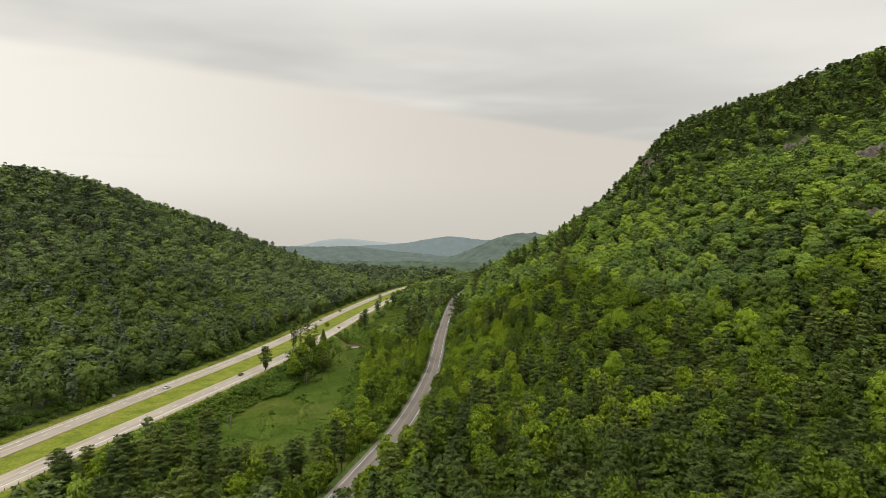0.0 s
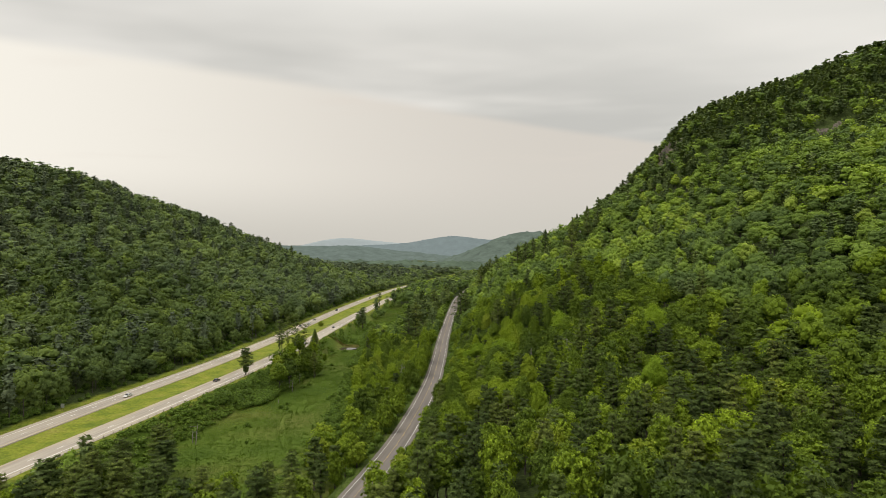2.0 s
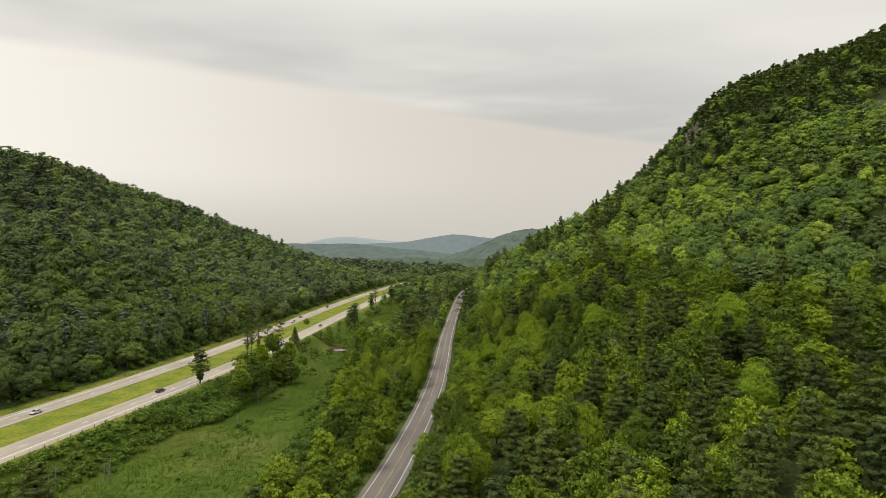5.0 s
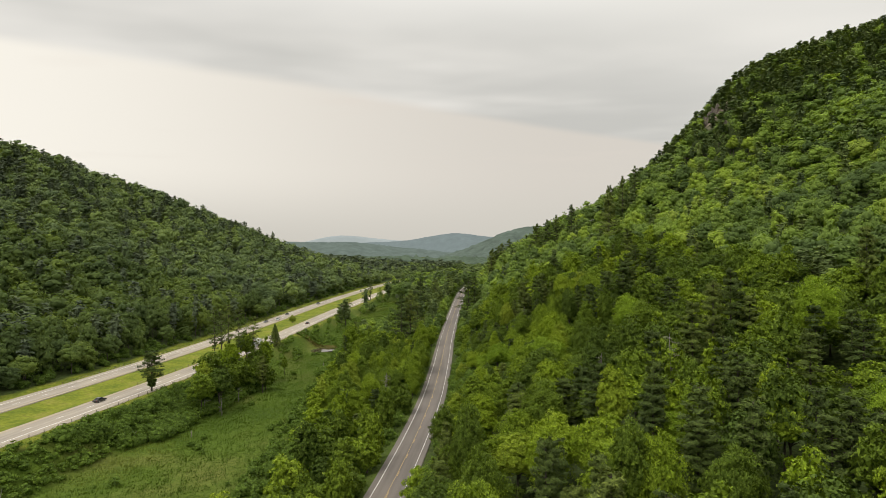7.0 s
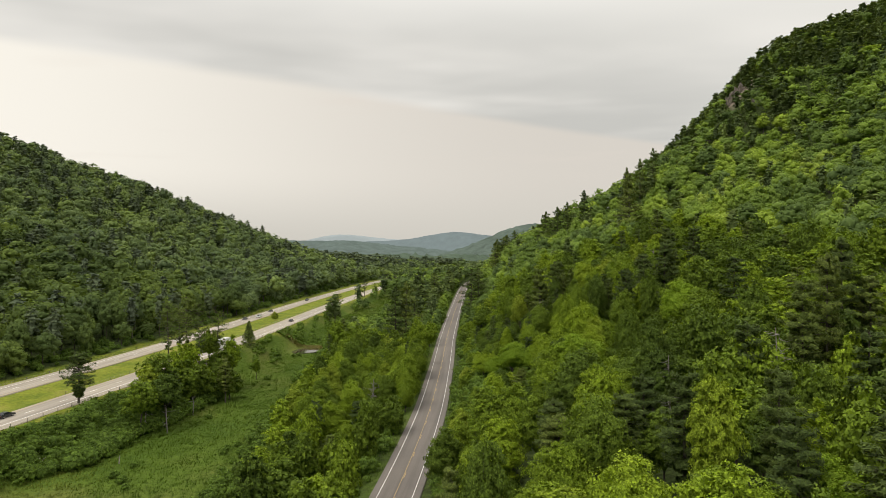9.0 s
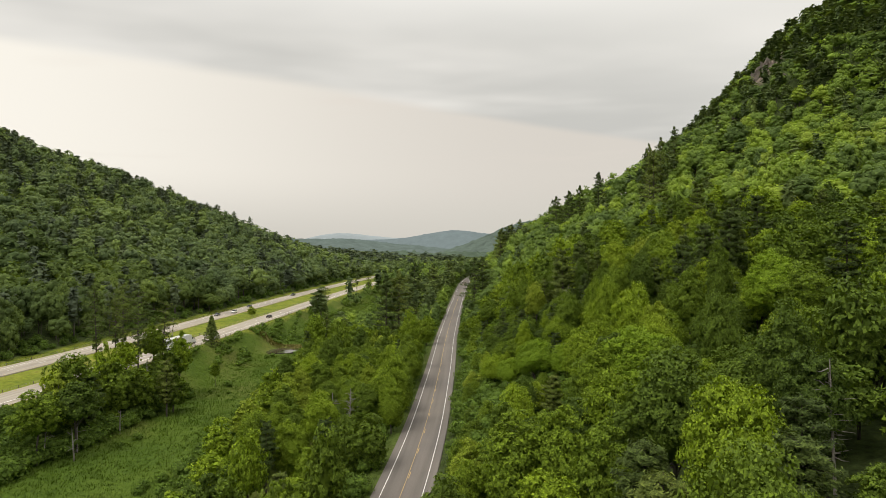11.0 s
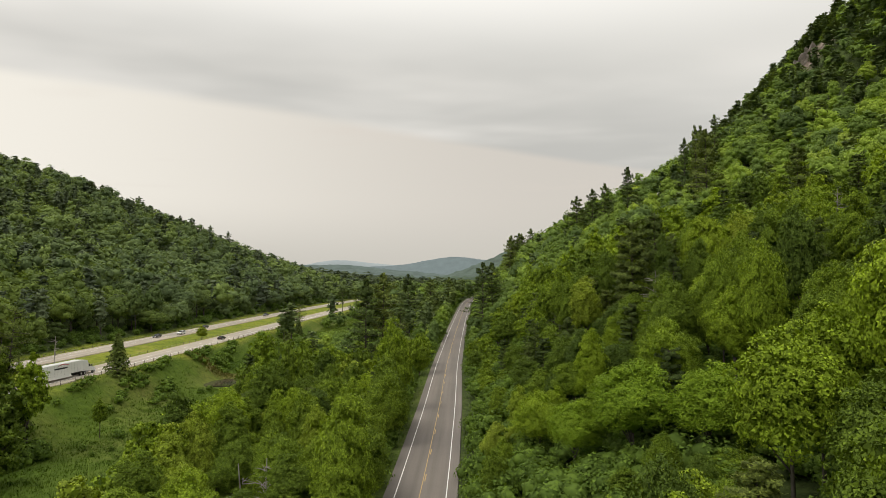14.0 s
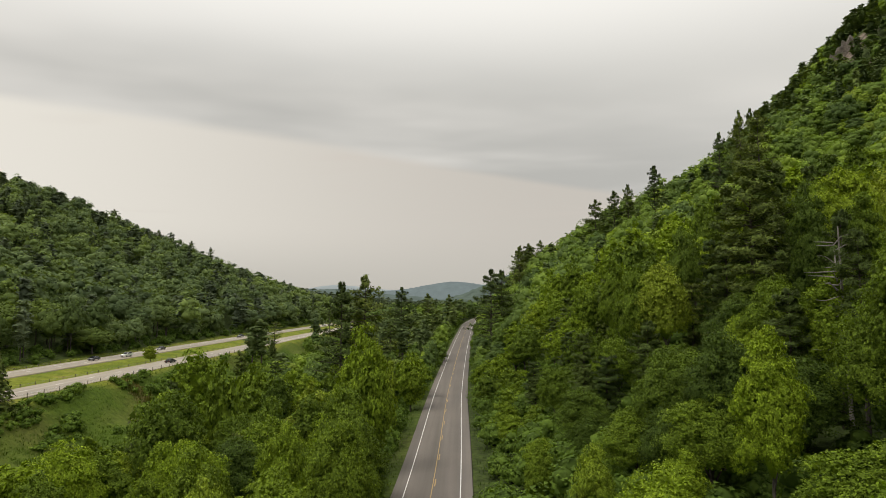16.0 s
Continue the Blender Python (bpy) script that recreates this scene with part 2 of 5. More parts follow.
# slopes over the distance from the toe, and the share of them that each stretch has
WEST_SLOPE = spline([0, 50, 136, 201, 281, 362, 443, 524, 800, 1600], [0, 16, 57, 86, 115, 146, 166, 175, 188, 196])
WEST_SHARE = spline([0, 300, 422, 534, 657, 705, 800, 860, 920, 1100, 1250, 1500, 2500], [0.2, 0.25, 0.34, 0.56, 0.74, 0.82, 0.95, 0.99, 0.88, 0.40, 0.22, 0.10, 0.03])
EAST_SLOPE = spline([0, 29, 59, 118, 158, 206, 250, 289, 356, 413, 477, 700, 1600], [0, 22, 42, 73, 98, 143, 192, 210, 234, 256, 279, 325, 385])
EAST_SHARE = spline([0, 212, 310, 400, 444, 500, 558, 599, 640, 690, 735, 800, 900, 1180, 2500], [0.12, 0.22, 0.37, 0.52, 0.59, 0.65, 0.70, 0.77, 0.90, 0.99, 1.0, 0.9, 0.6, 0.1, 0.02])


def median_end(y):
    return -23 - 3 * smooth(200, 320, y)


def wave(x, y, scale, seed):
    return (np.sin(x / scale + seed) * np.cos(y / scale * 1.13 + 2.1 * seed) + 0.5 * np.sin((x + 0.6 * y) / scale * 1.9 + seed * 3.7) + 0.35 * np.cos((y - 0.5 * x) / scale * 3.1 + seed))


def land(x, y):
    """Height of the ground at x, y."""
    x, y = np.broadcast_arrays(np.asarray(x, float), np.asarray(y, float))
    rx, rz, hx, hz = road_x(y), road_z(y), high_x(y), high_z(y)
    u = x - hx
    far_edge = median_end(y) - 12.0
    # valley between the highway and the road
    mz = marsh_z(y) + 0.25 * wave(x, y, 9, 1)
    width = 8 + 8 * smooth(700, 500, y)
    z = hz + (mz - hz) * smooth(3.0, 3.0 + width, u)
    z = z + (rz - 0.25 - z) * smooth(-17, -6.0, x - rx)
    # the highway corridor
    dip = 0.9 * np.exp(-(((u - (median_end(y) - 9) / 2) / 4.5) ** 2))
    z = np.where(u < 3.0, hz - 0.25 - dip, z)
    # western hill: its slope grows towards the nose, then sinks north of it
    d = np.maximum(far_edge - 4 - u, 0)
    z = z + WEST_SLOPE(d) * WEST_SHARE(y) + np.minimum(d / 60, 1) * 1.6 * wave(x, y, 38, 5)
    # eastern hill, steepening northward to its cliff-edged nose
    e = np.maximum(x - rx - 7, 0)
    up = EAST_SLOPE(e) * EAST_SHARE(y)
    z = np.where(x > rx, rz - 0.25 + up + np.minimum(e / 40, 1) * (1.5 * wave(x, y, 33, 2)), z)
    # the pool in the marsh
    z = z - 1.8 * smooth(1.6, 0.8, np.hypot((x + 77) / 9.0, (y - 507) / 6.0))
    return z


def rocky(x, y):
    """Where bare rock shows on the eastern hill."""
    e = x - road_x(y) - 7
    s = smooth(0.2, 0.6, 1 - np.hypot((e - 322) / 30, (y - 572) / 11) + 0.22 * wave(x, y, 7, 3))
    s = np.maximum(s, smooth(0.2, 0.6, 1 - np.hypot((e - 338) / 20, (y - 482) / 18) + 0.25 * wave(x, y, 6, 4)))
    s = np.maximum(s, smooth(0.2, 0.55, 1 - np.hypot((e - 287) / 14, (y - 402) / 11) + 0.25 * wave(x, y, 5, 8)))
    band = e - 226 + 5 * wave(x, y, 25, 6)
    s = np.maximum(s, smooth(10, 4, np.abs(band)) * smooth(668, 692, y) * smooth(775, 745, y) * smooth(-0.3, 0.4, wave(x, y, 17, 7) + 0.5))
    return s


def zone(x, y):
    """marsh, verge: shares of the ground's cover."""
    rx, hx = road_x(y), high_x(y)
    u = x - hx
    far_edge = median_end(y) - 12.0
    verge = np.where((u > far_edge - 6) & (u < 6), 1.0, 0.0)
    # beside the road the trees' shade is painted in: less green, more dark floor
    verge = np.maximum(verge, np.where((x > rx - 7.5) & (x < rx + 5), 0.06, 0))
    marsh = np.where((u >= 6) & (x <= rx + 3) & (y < 800), np.where(x > rx - 8.5, 0.35, 1.0), 0.0)
    return marsh, verge


def mesh_from(name, verts, faces, material, smooth_shade=False):
    """A mesh from arrays; faces all have the same number of corners."""
    verts, faces = np.asarray(verts, np.float32), np.asarray(faces, np.int32)
    me = bpy.data.meshes.new(name)
    me.vertices.add(len(verts))
    me.vertices.foreach_set("co", verts.ravel())
    k = faces.shape[1]
    me.loops.add(faces.size)
    me.loops.foreach_set("vertex_index", faces.ravel())
    me.polygons.add(len(faces))
    me.polygons.foreach_set("loop_start", np.arange(0, faces.size, k, dtype=np.int32))
    me.polygons.foreach_set("use_smooth", np.full(len(faces), smooth_shade))
    me.materials.append(material)
    me.update(calc_edges=True)
    return me


def part(name, bm, material, parent, label=""):
    me = bpy.data.meshes.new(name)
    bm.to_mesh(me)
    bm.free()
    me.materials.append(material)
    ob = new(name, me)
    ob.parent = parent
    return tagged(ob, label)


def piece(name, me, parent, label=""):
    ob = new(name, me)
    ob.parent = parent
    return tagged(ob, label)


def steps(*runs):
    out = []
    for a, b, s in runs:
        out.extend(np.arange(a, b, s))
    return np.array(out + [runs[-1][1]], float)


def build_ground():
    xs = steps((-4200, -1400, 200), (-1400, -700, 35), (-700, -180, 9), (-180, 40, 2.5), (40, 260, 6), (260, 620, 9), (620, 1400, 35), (1400, 4200, 200))
    ys = steps((-900, -100, 80), (-100, 120, 20), (120, 860, 6), (860, 1300, 14), (1300, 2400, 60), (2400, 4900, 200))
    gx, gy = np.meshgrid(xs, ys)
    gz = land(gx, gy)
    nx, ny = len(xs), len(ys)
    i = np.arange(nx * ny).reshape(ny, nx)
    faces = np.stack([i[:-1, :-1], i[:-1, 1:], i[1:, 1:], i[1:, :-1]], -1).reshape(-1, 4)
    me = mesh_from("ground", np.stack([gx, gy, gz], -1).reshape(-1, 3), faces, M_GROUND, True)
    marsh, verge = zone(gx, gy)
    col = np.stack([marsh, verge, rocky(gx, gy), np.ones_like(gx)], -1).reshape(-1, 4).astype(np.float32)
    at = me.attributes.new("cover", "FLOAT_COLOR", "POINT")
    at.data.foreach_set("color", col.ravel())
    tagged(new("ground", me), "valley ground with marsh grass, mown verges and forest floor", "ground", kind="structure")


build_ground()


def ribbon(name, axis, height, left, right, y0, y1, z, material, step=4.0, thick=0.0):
    """A strip along an axis curve, from left to right of it (metres, or functions of y)."""
    ys = np.arange(y0, y1 + 0.01, step)
    x = axis(ys)
    dx = np.gradient(x, ys)
    ln = np.hypot(dx, 1)
    nxv, nyv = 1 / ln, -dx / ln
    lo = left(ys) if callable(left) else np.full_like(ys, left)
    hi = right(ys) if callable(right) else np.full_like(ys, right)
    zz = height(ys) + z
    a = np.stack([x + nxv * lo, ys + nyv * lo, zz], -1)
    b = np.stack([x + nxv * hi, ys + nyv * hi, zz], -1)
    m = len(ys)
    rows = [a, b]
    if thick:
        rows = [a - (0.15, 0, thick), a, b, b + (0.15, 0, -thick)]
    v = np.concatenate(rows)
    f = []
    for r in range(len(rows) - 1):
        i = np.arange(m - 1)
        f.append(np.stack([r * m + i, (r + 1) * m + i, (r + 1) * m + i + 1, r * m + i + 1], -1))
    f = np.concatenate(f)
    me = mesh_from(name, v, f, material)
    uv = me.uv_layers.new(name="UVMap")
    run = np.tile(ys, len(rows))
    off = np.concatenate([np.full(m, o) for o in ([0, 1, 2, 3] if thick else [0, 1])]) * 4.0
    idx = f.ravel()
    uv.data.foreach_set("uv", np.stack([off[idx], run[idx]], -1).astype(np.float32).ravel())
    return me


def build_roads():
    r = tagged(new("road", ribbon("road", road_x, road_z, -4.6, 4.6, -90, 985, 0.0, M_ROAD, thick=0.4)), "worn grey two-lane asphalt road with white edge lines", "road", kind="structure")
    for o in (-3.2, 3.2):
        piece("edge_line", ribbon("edge_line", road_x, road_z, o - 0.06, o + 0.06, -90, 985, 0.012, M_WHITE_LINE), r, "white painted edge line")
    piece("centre_line", ribbon("centre_line", road_x, road_z, -0.17, -0.06, -90, 985, 0.012, M_YELLOW_LINE), r, "solid yellow centre line")
    for y in np.arange(120, 800, 12.2):
        piece("dash", ribbon("dash", road_x, road_z, 0.06, 0.2, y, y + 3.05, 0.012, M_YELLOW_LINE, 1.01), r)
    for name, lo, hi in (("northbound_carriageway", -8.6, 0.35), ("southbound_carriageway", lambda y: median_end(y) - 8.6, lambda y: median_end(y) + 0.0)):
        w = tagged(new(name, ribbon(name, high_x, high_z, lo, hi, -60, 1160, 0.0, M_HIGHWAY, thick=0.4)), "pale two-lane highway carriageway with dashed white lane line", "road", kind="structure")
        if name[0] == "n":
            marks, lane, outer = (-0.22, 0.04), -3.8, (0.35, 2.9)
            inner = -7.5
            piece("edge_line", ribbon("edge_line", high_x, high_z, *marks, -60, 1160, 0.012, M_WHITE_LINE), w, "white edge line")
            piece("inner_line", ribbon("inner_line", high_x, high_z, inner - 0.1, inner + 0.1, -60, 1160, 0.012, M_YELLOW_LINE), w, "yellow inner edge line")
            piece("shoulder", ribbon("shoulder", high_x, high_z, *outer, -60, 1160, -0.01, M_SHOULDER, thick=0.4), w, "tan paved shoulder")
            piece("inner_shoulder", ribbon("inner_shoulder", high_x, high_z, -8.6, -7.6, -60, 1160, 0.008, M_SHOULDER), w, "tan inner shoulder")
            off = lambda y, o=lane: o + 0 * y
        else:
            f = lambda o: (lambda y, o=o: median_end(y) + o)
            piece("edge_line", ribbon("edge_line", high_x, high_z, f(-8.5), f(-8.26), -60, 1160, 0.012, M_WHITE_LINE), w, "white edge line")
            piece("inner_line", ribbon("inner_line", high_x, high_z, f(-1.2), f(-1.0), -60, 1160, 0.012, M_YELLOW_LINE), w, "yellow inner edge line")
            piece("shoulder", ribbon("shoulder", high_x, high_z, f(-11.2), f(-8.6), -60, 1160, -0.01, M_SHOULDER, thick=0.4), w, "tan paved shoulder")
            piece("inner_shoulder", ribbon("inner_shoulder", high_x, high_z, f(-1.0), f(0.0), -60, 1160, 0.008, M_SHOULDER), w, "tan inner shoulder")
            off = f(-4.7)
        for y in np.arange(150, 760, 12.2):
            piece("dash", ribbon("dash", high_x, high_z, lambda v, q=off: q(v) - 0.11, lambda v, q=off: q(v) + 0.11, y, y + 3.05, 0.012, M_WHITE_LINE, 1.01), w)


build_roads()


# ---- trees ----
RNG = np.random.default_rng(7)


def unit(v):
    return v / np.maximum(np.linalg.norm(v, axis=-1, keepdims=True), 1e-6)


def sprays(centres, normals, size, rng, rough=0.35, long=1.35, broad=0.6):
    """Leaf sprays: small triangles scattered about the normals of the tuft that carries them."""
    n = len(centres)
    soft = unit(normals)
    nr = unit(soft + rough * rng.normal(size=(n, 3)))
    t = unit(np.cross(nr, unit(rng.normal(size=(n, 3)))))
    b = np.cross(nr, t)
    s = (size * rng.uniform(0.65, 1.35, n))[:, None]
    v = np.stack([centres + t * s * long * 0.6, centres - t * s * 0.45 + b * s * broad, centres - t * s * 0.45 - b * s * broad], 1)
    leaf = unit(0.5 * soft + 0.5 * nr)
    return v.reshape(-1, 3), np.arange(3 * n).reshape(-1, 3), np.repeat(leaf, 3, 0)


def ico(level):
    bm = bmesh.new()
    bmesh.ops.create_icosphere(bm, subdivisions=level, radius=1)
    v = np.array([p.co[:] for p in bm.verts])
    f = np.array([[p.index for p in q.verts] for q in bm.faces])
    bm.free()
    return v, f


ICO1 = ico(1)


def merge(chunks):
    vs, fs, ns, o = [], [], [], 0
    for v, f, n in chunks:
        vs.append(v), fs.append(f + o), ns.append(n)
        o += len(v)
    return np.concatenate(vs), np.concatenate(fs), np.concatenate(ns)


def lump(centre, sizes, rng):
    """A small uneven ball of shaded inner foliage."""
    v, f = ICO1
    return v * sizes * rng.uniform(0.85, 1.1, (len(v), 1)) + centre, f, v


def tube(points, radii, sides=6):
    """A tapered limb through points."""
    pts, n = np.asarray(points, float), len(points)
    d = unit(np.gradient(pts, axis=0))
    ref = np.where(np.abs(d[:, 2:3]) > 0.9, [[1, 0, 0]], [[0, 0, 1]])
    a = unit(np.cross(d, ref))
    b = np.cross(d, a)
    th = np.linspace(0, 2 * np.pi, sides, endpoint=False)
    ring = pts[:, None] + np.asarray(radii)[:, None, None] * (np.cos(th)[None, :, None] * a[:, None] + np.sin(th)[None, :, None] * b[:, None])
    i = np.arange(n * sides).reshape(n, sides)
    j = np.roll(i, -1, 1)
    q = np.stack([i[:-1], j[:-1], j[1:], i[1:]], -1).reshape(-1, 4)
    return ring.reshape(-1, 3), np.concatenate([q[:, [0, 1, 2]], q[:, [0, 2, 3]]]), unit((ring - pts[:, None]).reshape(-1, 3))


def broadleaf(rng, lobes, per, size, core=True, height=16.5, radius=4.9, ragged=0.3, low=0.3, under=1.72):
    """Crown and wood of a broad-leaved tree: shelves of leaf sprays, each lit above and dark beneath, stacked into an uneven dome."""
    cz, rz = height * (0.5 + low / 2), height * (1 - low) / 2
    k = np.arange(lobes) + 0.5
    th = k * 2.39996 + rng.uniform(0, 6.28)
    h = 1 - under * k / lobes
    ring = np.sqrt(np.maximum(1 - h * h, 0)) * (1 - 0.18 * np.maximum(h, 0))
    d = np.stack([ring * np.cos(th), ring * np.sin(th), h], -1)
    lopside = 1 + 0.16 * np.sin(th + rng.uniform(0, 6)) + 0.12 * np.sin(2 * th + rng.uniform(0, 6))
    reach = rng.uniform(1 - 1.15 * ragged, 1.14, lobes) * lopside
    lr = radius * rng.uniform(0.30, 0.50, lobes) * (24 / max(lobes, 12)) ** 0.4
    c = d * np.array([radius, radius, rz]) * (reach * 0.74)[:, None] + (0, 0, cz)
    fine = per > 60
    wide_lobe, flat = (1.08, 0.7) if fine else (1.05, 0.85)
    m = lobes * per
    which = np.repeat(np.arange(lobes), per)
    q = unit(rng.normal(size=(m, 3)) + 0.45 * d[which] + (0, 0, 0.6))
    far = np.where(rng.uniform(size=m) < 0.14, rng.uniform(1.08, 1.34, m), rng.uniform(0.78, 1.08, m))
    if fine:
        # twigs: a dozen leaves gathered on each, with dark gaps between them
        twigs = max(per // 14, 5)
        tq = unit(rng.normal(size=(lobes, twigs, 3)) + 0.5 * d[:, None] + (0, 0, 0.5))
        tr = rng.uniform(0.7, 1.3, (lobes, twigs))
        pick = rng.integers(0, twigs, m)
        q = unit(tq[which, pick] + 0.16 * rng.normal(size=(m, 3)))
        far = tr[which, pick] + 0.09 * rng.normal(size=m)
    off = q * (lr[which] * far)[:, None] * (wide_lobe, wide_lobe, flat)
    off[:, 2] -= 0.22 * (off[:, 0] * np.cos(th[which]) + off[:, 1] * np.sin(th[which]))
    p = c[which] + off
    nr = 0.6 * unit(q / (wide_lobe, wide_lobe, flat)) + (0.46 if fine else 0.36) * d[which] + (0, 0, 0.08)
    out = [sprays(p, nr, size, rng, 0.6 if fine else 0.3)]
    if core:
        if fine:
            # shaded inner leaves fill each bough
            inner = rng.integers(0, lobes, m // 6)
            away = rng.normal(size=(m // 6, 3)) * (lr[inner] * 0.3)[:, None] * (wide_lobe, wide_lobe, flat)
            out.append(sprays(c[inner] * (0.93, 0.93, 1) + away, rng.normal(size=(m // 6, 3)), size * 2.0, rng, 0.3, 1.0, 0.7))
        else:
            for i in range(0, lobes, 1 if per > 30 else 2):
                out.append(lump(c[i], lr[i] * 0.78 * np.array((wide_lobe, wide_lobe, flat)), rng))
        out.append(lump((0, 0, cz - 0.15 * rz), np.array((radius * 0.42, radius * 0.42, rz * 0.55)), rng))
    crown = merge(out)
    top = height * 0.8
    lean = rng.normal(size=2) * 0.5
    wood = [tube([(0, 0, -1.0), (0.05, 0, height * 0.25), (lean[0] * 0.5, lean[1] * 0.5, height * 0.5), (lean[0], lean[1], top)], [0.27, 0.2, 0.14, 0.04], 7)]
    for i in range(min(8, lobes // 3)):
        j = int(rng.integers(0, lobes))
        z0 = height * rng.uniform(0.28, 0.5)
        e = c[j]
        wood.append(tube([(0, 0, z0), (e[0] * 0.5, e[1] * 0.5, z0 * 0.45 + e[2] * 0.55), tuple(e)], [0.11, 0.07, 0.025], 5))
    return crown, merge(wood)


def pine(rng, whorls, arms, per, size, height=18.0, radius=3.6, start=0.32, spire=False, tiered=False):
    """A white pine: flat plates of needles on level arms round a straight trunk; spire: a narrow fir."""
    cs, ns, wood = [], [], [tube([(0, 0, -1.0), (0, 0, height * 0.5), (0.1, 0, height)], [0.26, 0.17, 0.03], 6)]
    for w in range(whorls):
        a = w / max(whorls - 1, 1)
        z = height * (start + (0.97 - start) * a)
        reach = radius * ((1 - a) ** 0.9 * 0.95 + 0.08 if spire else (0.25 + 0.75 * math.sin(math.pi * min(1, 0.25 + 0.75 * (1 - a)))) * (1.02 - 0.55 * a))
        if tiered:
            reach = radius * ((1 - a) ** 0.5 * 0.9 + 0.1)
        for k in range(arms):
            th = 6.283 * (k + rng.uniform(-0.3, 0.3)) / arms + w * 1.3
            r = reach * (rng.uniform(0.8, 1.1) if spire else rng.uniform(0.45, 1.3))
            rise = (-0.25 if spire else rng.uniform(-0.08, 0.34)) * r
            zk = z + rng.uniform(-0.5, 0.5) * height * 0.68 / whorls * (0.3 if spire else 1.0)
            s = np.sqrt(rng.uniform(0.03, 1, per))
            side = rng.normal(size=per) * 0.2 * r * (0.35 + 0.65 * (1 - np.abs(2 * s - 1.1)))
            x = s * r * math.cos(th) - side * math.sin(th)
            y = s * r * math.sin(th) + side * math.cos(th)
            zz = zk + rise * s + rng.normal(size=per) * 0.16
            cs.append(np.stack([x, y, zz], -1))
            ns.append(np.stack([0.55 * s * np.cos(th), 0.55 * s * np.sin(th), 0.75 + 0 * s], -1) + rng.normal(size=(per, 3)) * 0.15)
            if per > 7 and r > 0.8:
                wood.append(tube([(0, 0, zk - 0.1), (0.9 * r * math.cos(th), 0.9 * r * math.sin(th), zk + rise * 0.9 - 0.08)], [0.06, 0.015], 4))
    crown = [sprays(np.concatenate(cs), np.concatenate(ns), size, rng, 0.3, 2.1, 0.3 if per > 20 else 0.45)]
    if spire:
        crown.append(lump((0, 0, height * 0.42), np.array((radius * 0.32, radius * 0.32, height * 0.36)), rng))
    elif per < 12:
        crown.append(lump((0, 0, height * 0.62), np.array((radius * 0.38, radius * 0.38, height * 0.26)), rng))
    return merge(crown), merge(wood)


def snag(rng, height=11.0, limbs=7):
    """A dead standing trunk with bare broken limbs."""
    bend = rng.normal(size=2) * 0.35
    wood = [tube([(0, 0, -1), (bend[0] * 0.4, bend[1] * 0.4, height * 0.5), (bend[0], bend[1], height)], [0.2, 0.14, 0.05], 7)]
    for i in range(limbs):
        z, th, r = height * rng.uniform(0.35, 0.95), rng.uniform(0, 6.28), rng.uniform(0.8, 2.6)
        e = np.array([r * math.cos(th), r * math.sin(th), z + rng.uniform(-0.3, 0.9)])
        wood.append(tube([(0, 0, z), tuple(e * (0.55, 0.55, 1) - (0, 0, 0.1)), tuple(e)], [0.06, 0.04, 0.012], 5))
    return merge(wood)


def shade(me, normals):
    """Gives the leaves the normals of the tufts and domes that they make up."""
    me.attributes.new("custom_normal", "FLOAT_VECTOR", "POINT").data.foreach_set("vector", np.asarray(normals, np.float32).ravel())
    me.update()
    return me


def tri_mesh(name, form, material):
    return shade(mesh_from(name, form[0], form[1], material, True), form[2])


def stuff_mesh(name, placed, material):
    """One mesh from many placed copies: rows of (vertices, faces, normals, x, y, z, turn, wide, tall, tint)."""
    nv = sum(len(p[0]) for p in placed)
    nf = sum(len(p[1]) for p in placed)
    V, F, N, T = np.empty((nv, 3), np.float32), np.empty((nf, 3), np.int32), np.empty((nv, 3), np.float32), np.empty(nv, np.float32)
    a = b = 0
    for v, f, w, x, y, z, turn, wide, tall, tint in placed:
        c, s = math.cos(turn), math.sin(turn)
        m = len(v)
        V[a:a + m, 0] = (v[:, 0] * c - v[:, 1] * s) * wide + x
        V[a:a + m, 1] = (v[:, 0] * s + v[:, 1] * c) * wide + y
        V[a:a + m, 2] = v[:, 2] * tall + z
        N[a:a + m, 0], N[a:a + m, 1], N[a:a + m, 2] = w[:, 0] * c - w[:, 1] * s, w[:, 0] * s + w[:, 1] * c, w[:, 2]
        T[a:a + m] = tint
        F[b:b + len(f)] = f + a
        a, b = a + m, b + len(f)
    me = shade(mesh_from(name, V, F, material, True), N)
    me.attributes.new("tint", "FLOAT", "POINT").data.foreach_set("value", T)
    return me


def kit(fn, count, *args, **kw):
    return [fn(np.random.default_rng(100 + i), *args, **kw) for i in range(count)]


# levels of detail by how near the flight passes
SHAPES = {"maple": dict(ragged=0.4), "slender": dict(height=17.5, radius=3.8, ragged=0.36, low=0.22), "oak": dict(height=14.5, radius=5.7, ragged=0.43, low=0.24), "bushy": dict(height=11.0, radius=4.0, ragged=0.4, low=0.0, under=1.95)}
FINENESS = {-1: (62, 480, 0.145), 0: (52, 330, 0.19), 1: (40, 118, 0.33), 1.5: (30, 64, 0.46), 2: (22, 36, 0.62), 3: (12, 16, 1.0), 4: (7, 7, 1.9)}
BROAD_KIT = {(s, k): kit(broadleaf, 3 if k < 1 else 4, *FINENESS[k], **SHAPES[s]) for s in SHAPES for k in FINENESS}
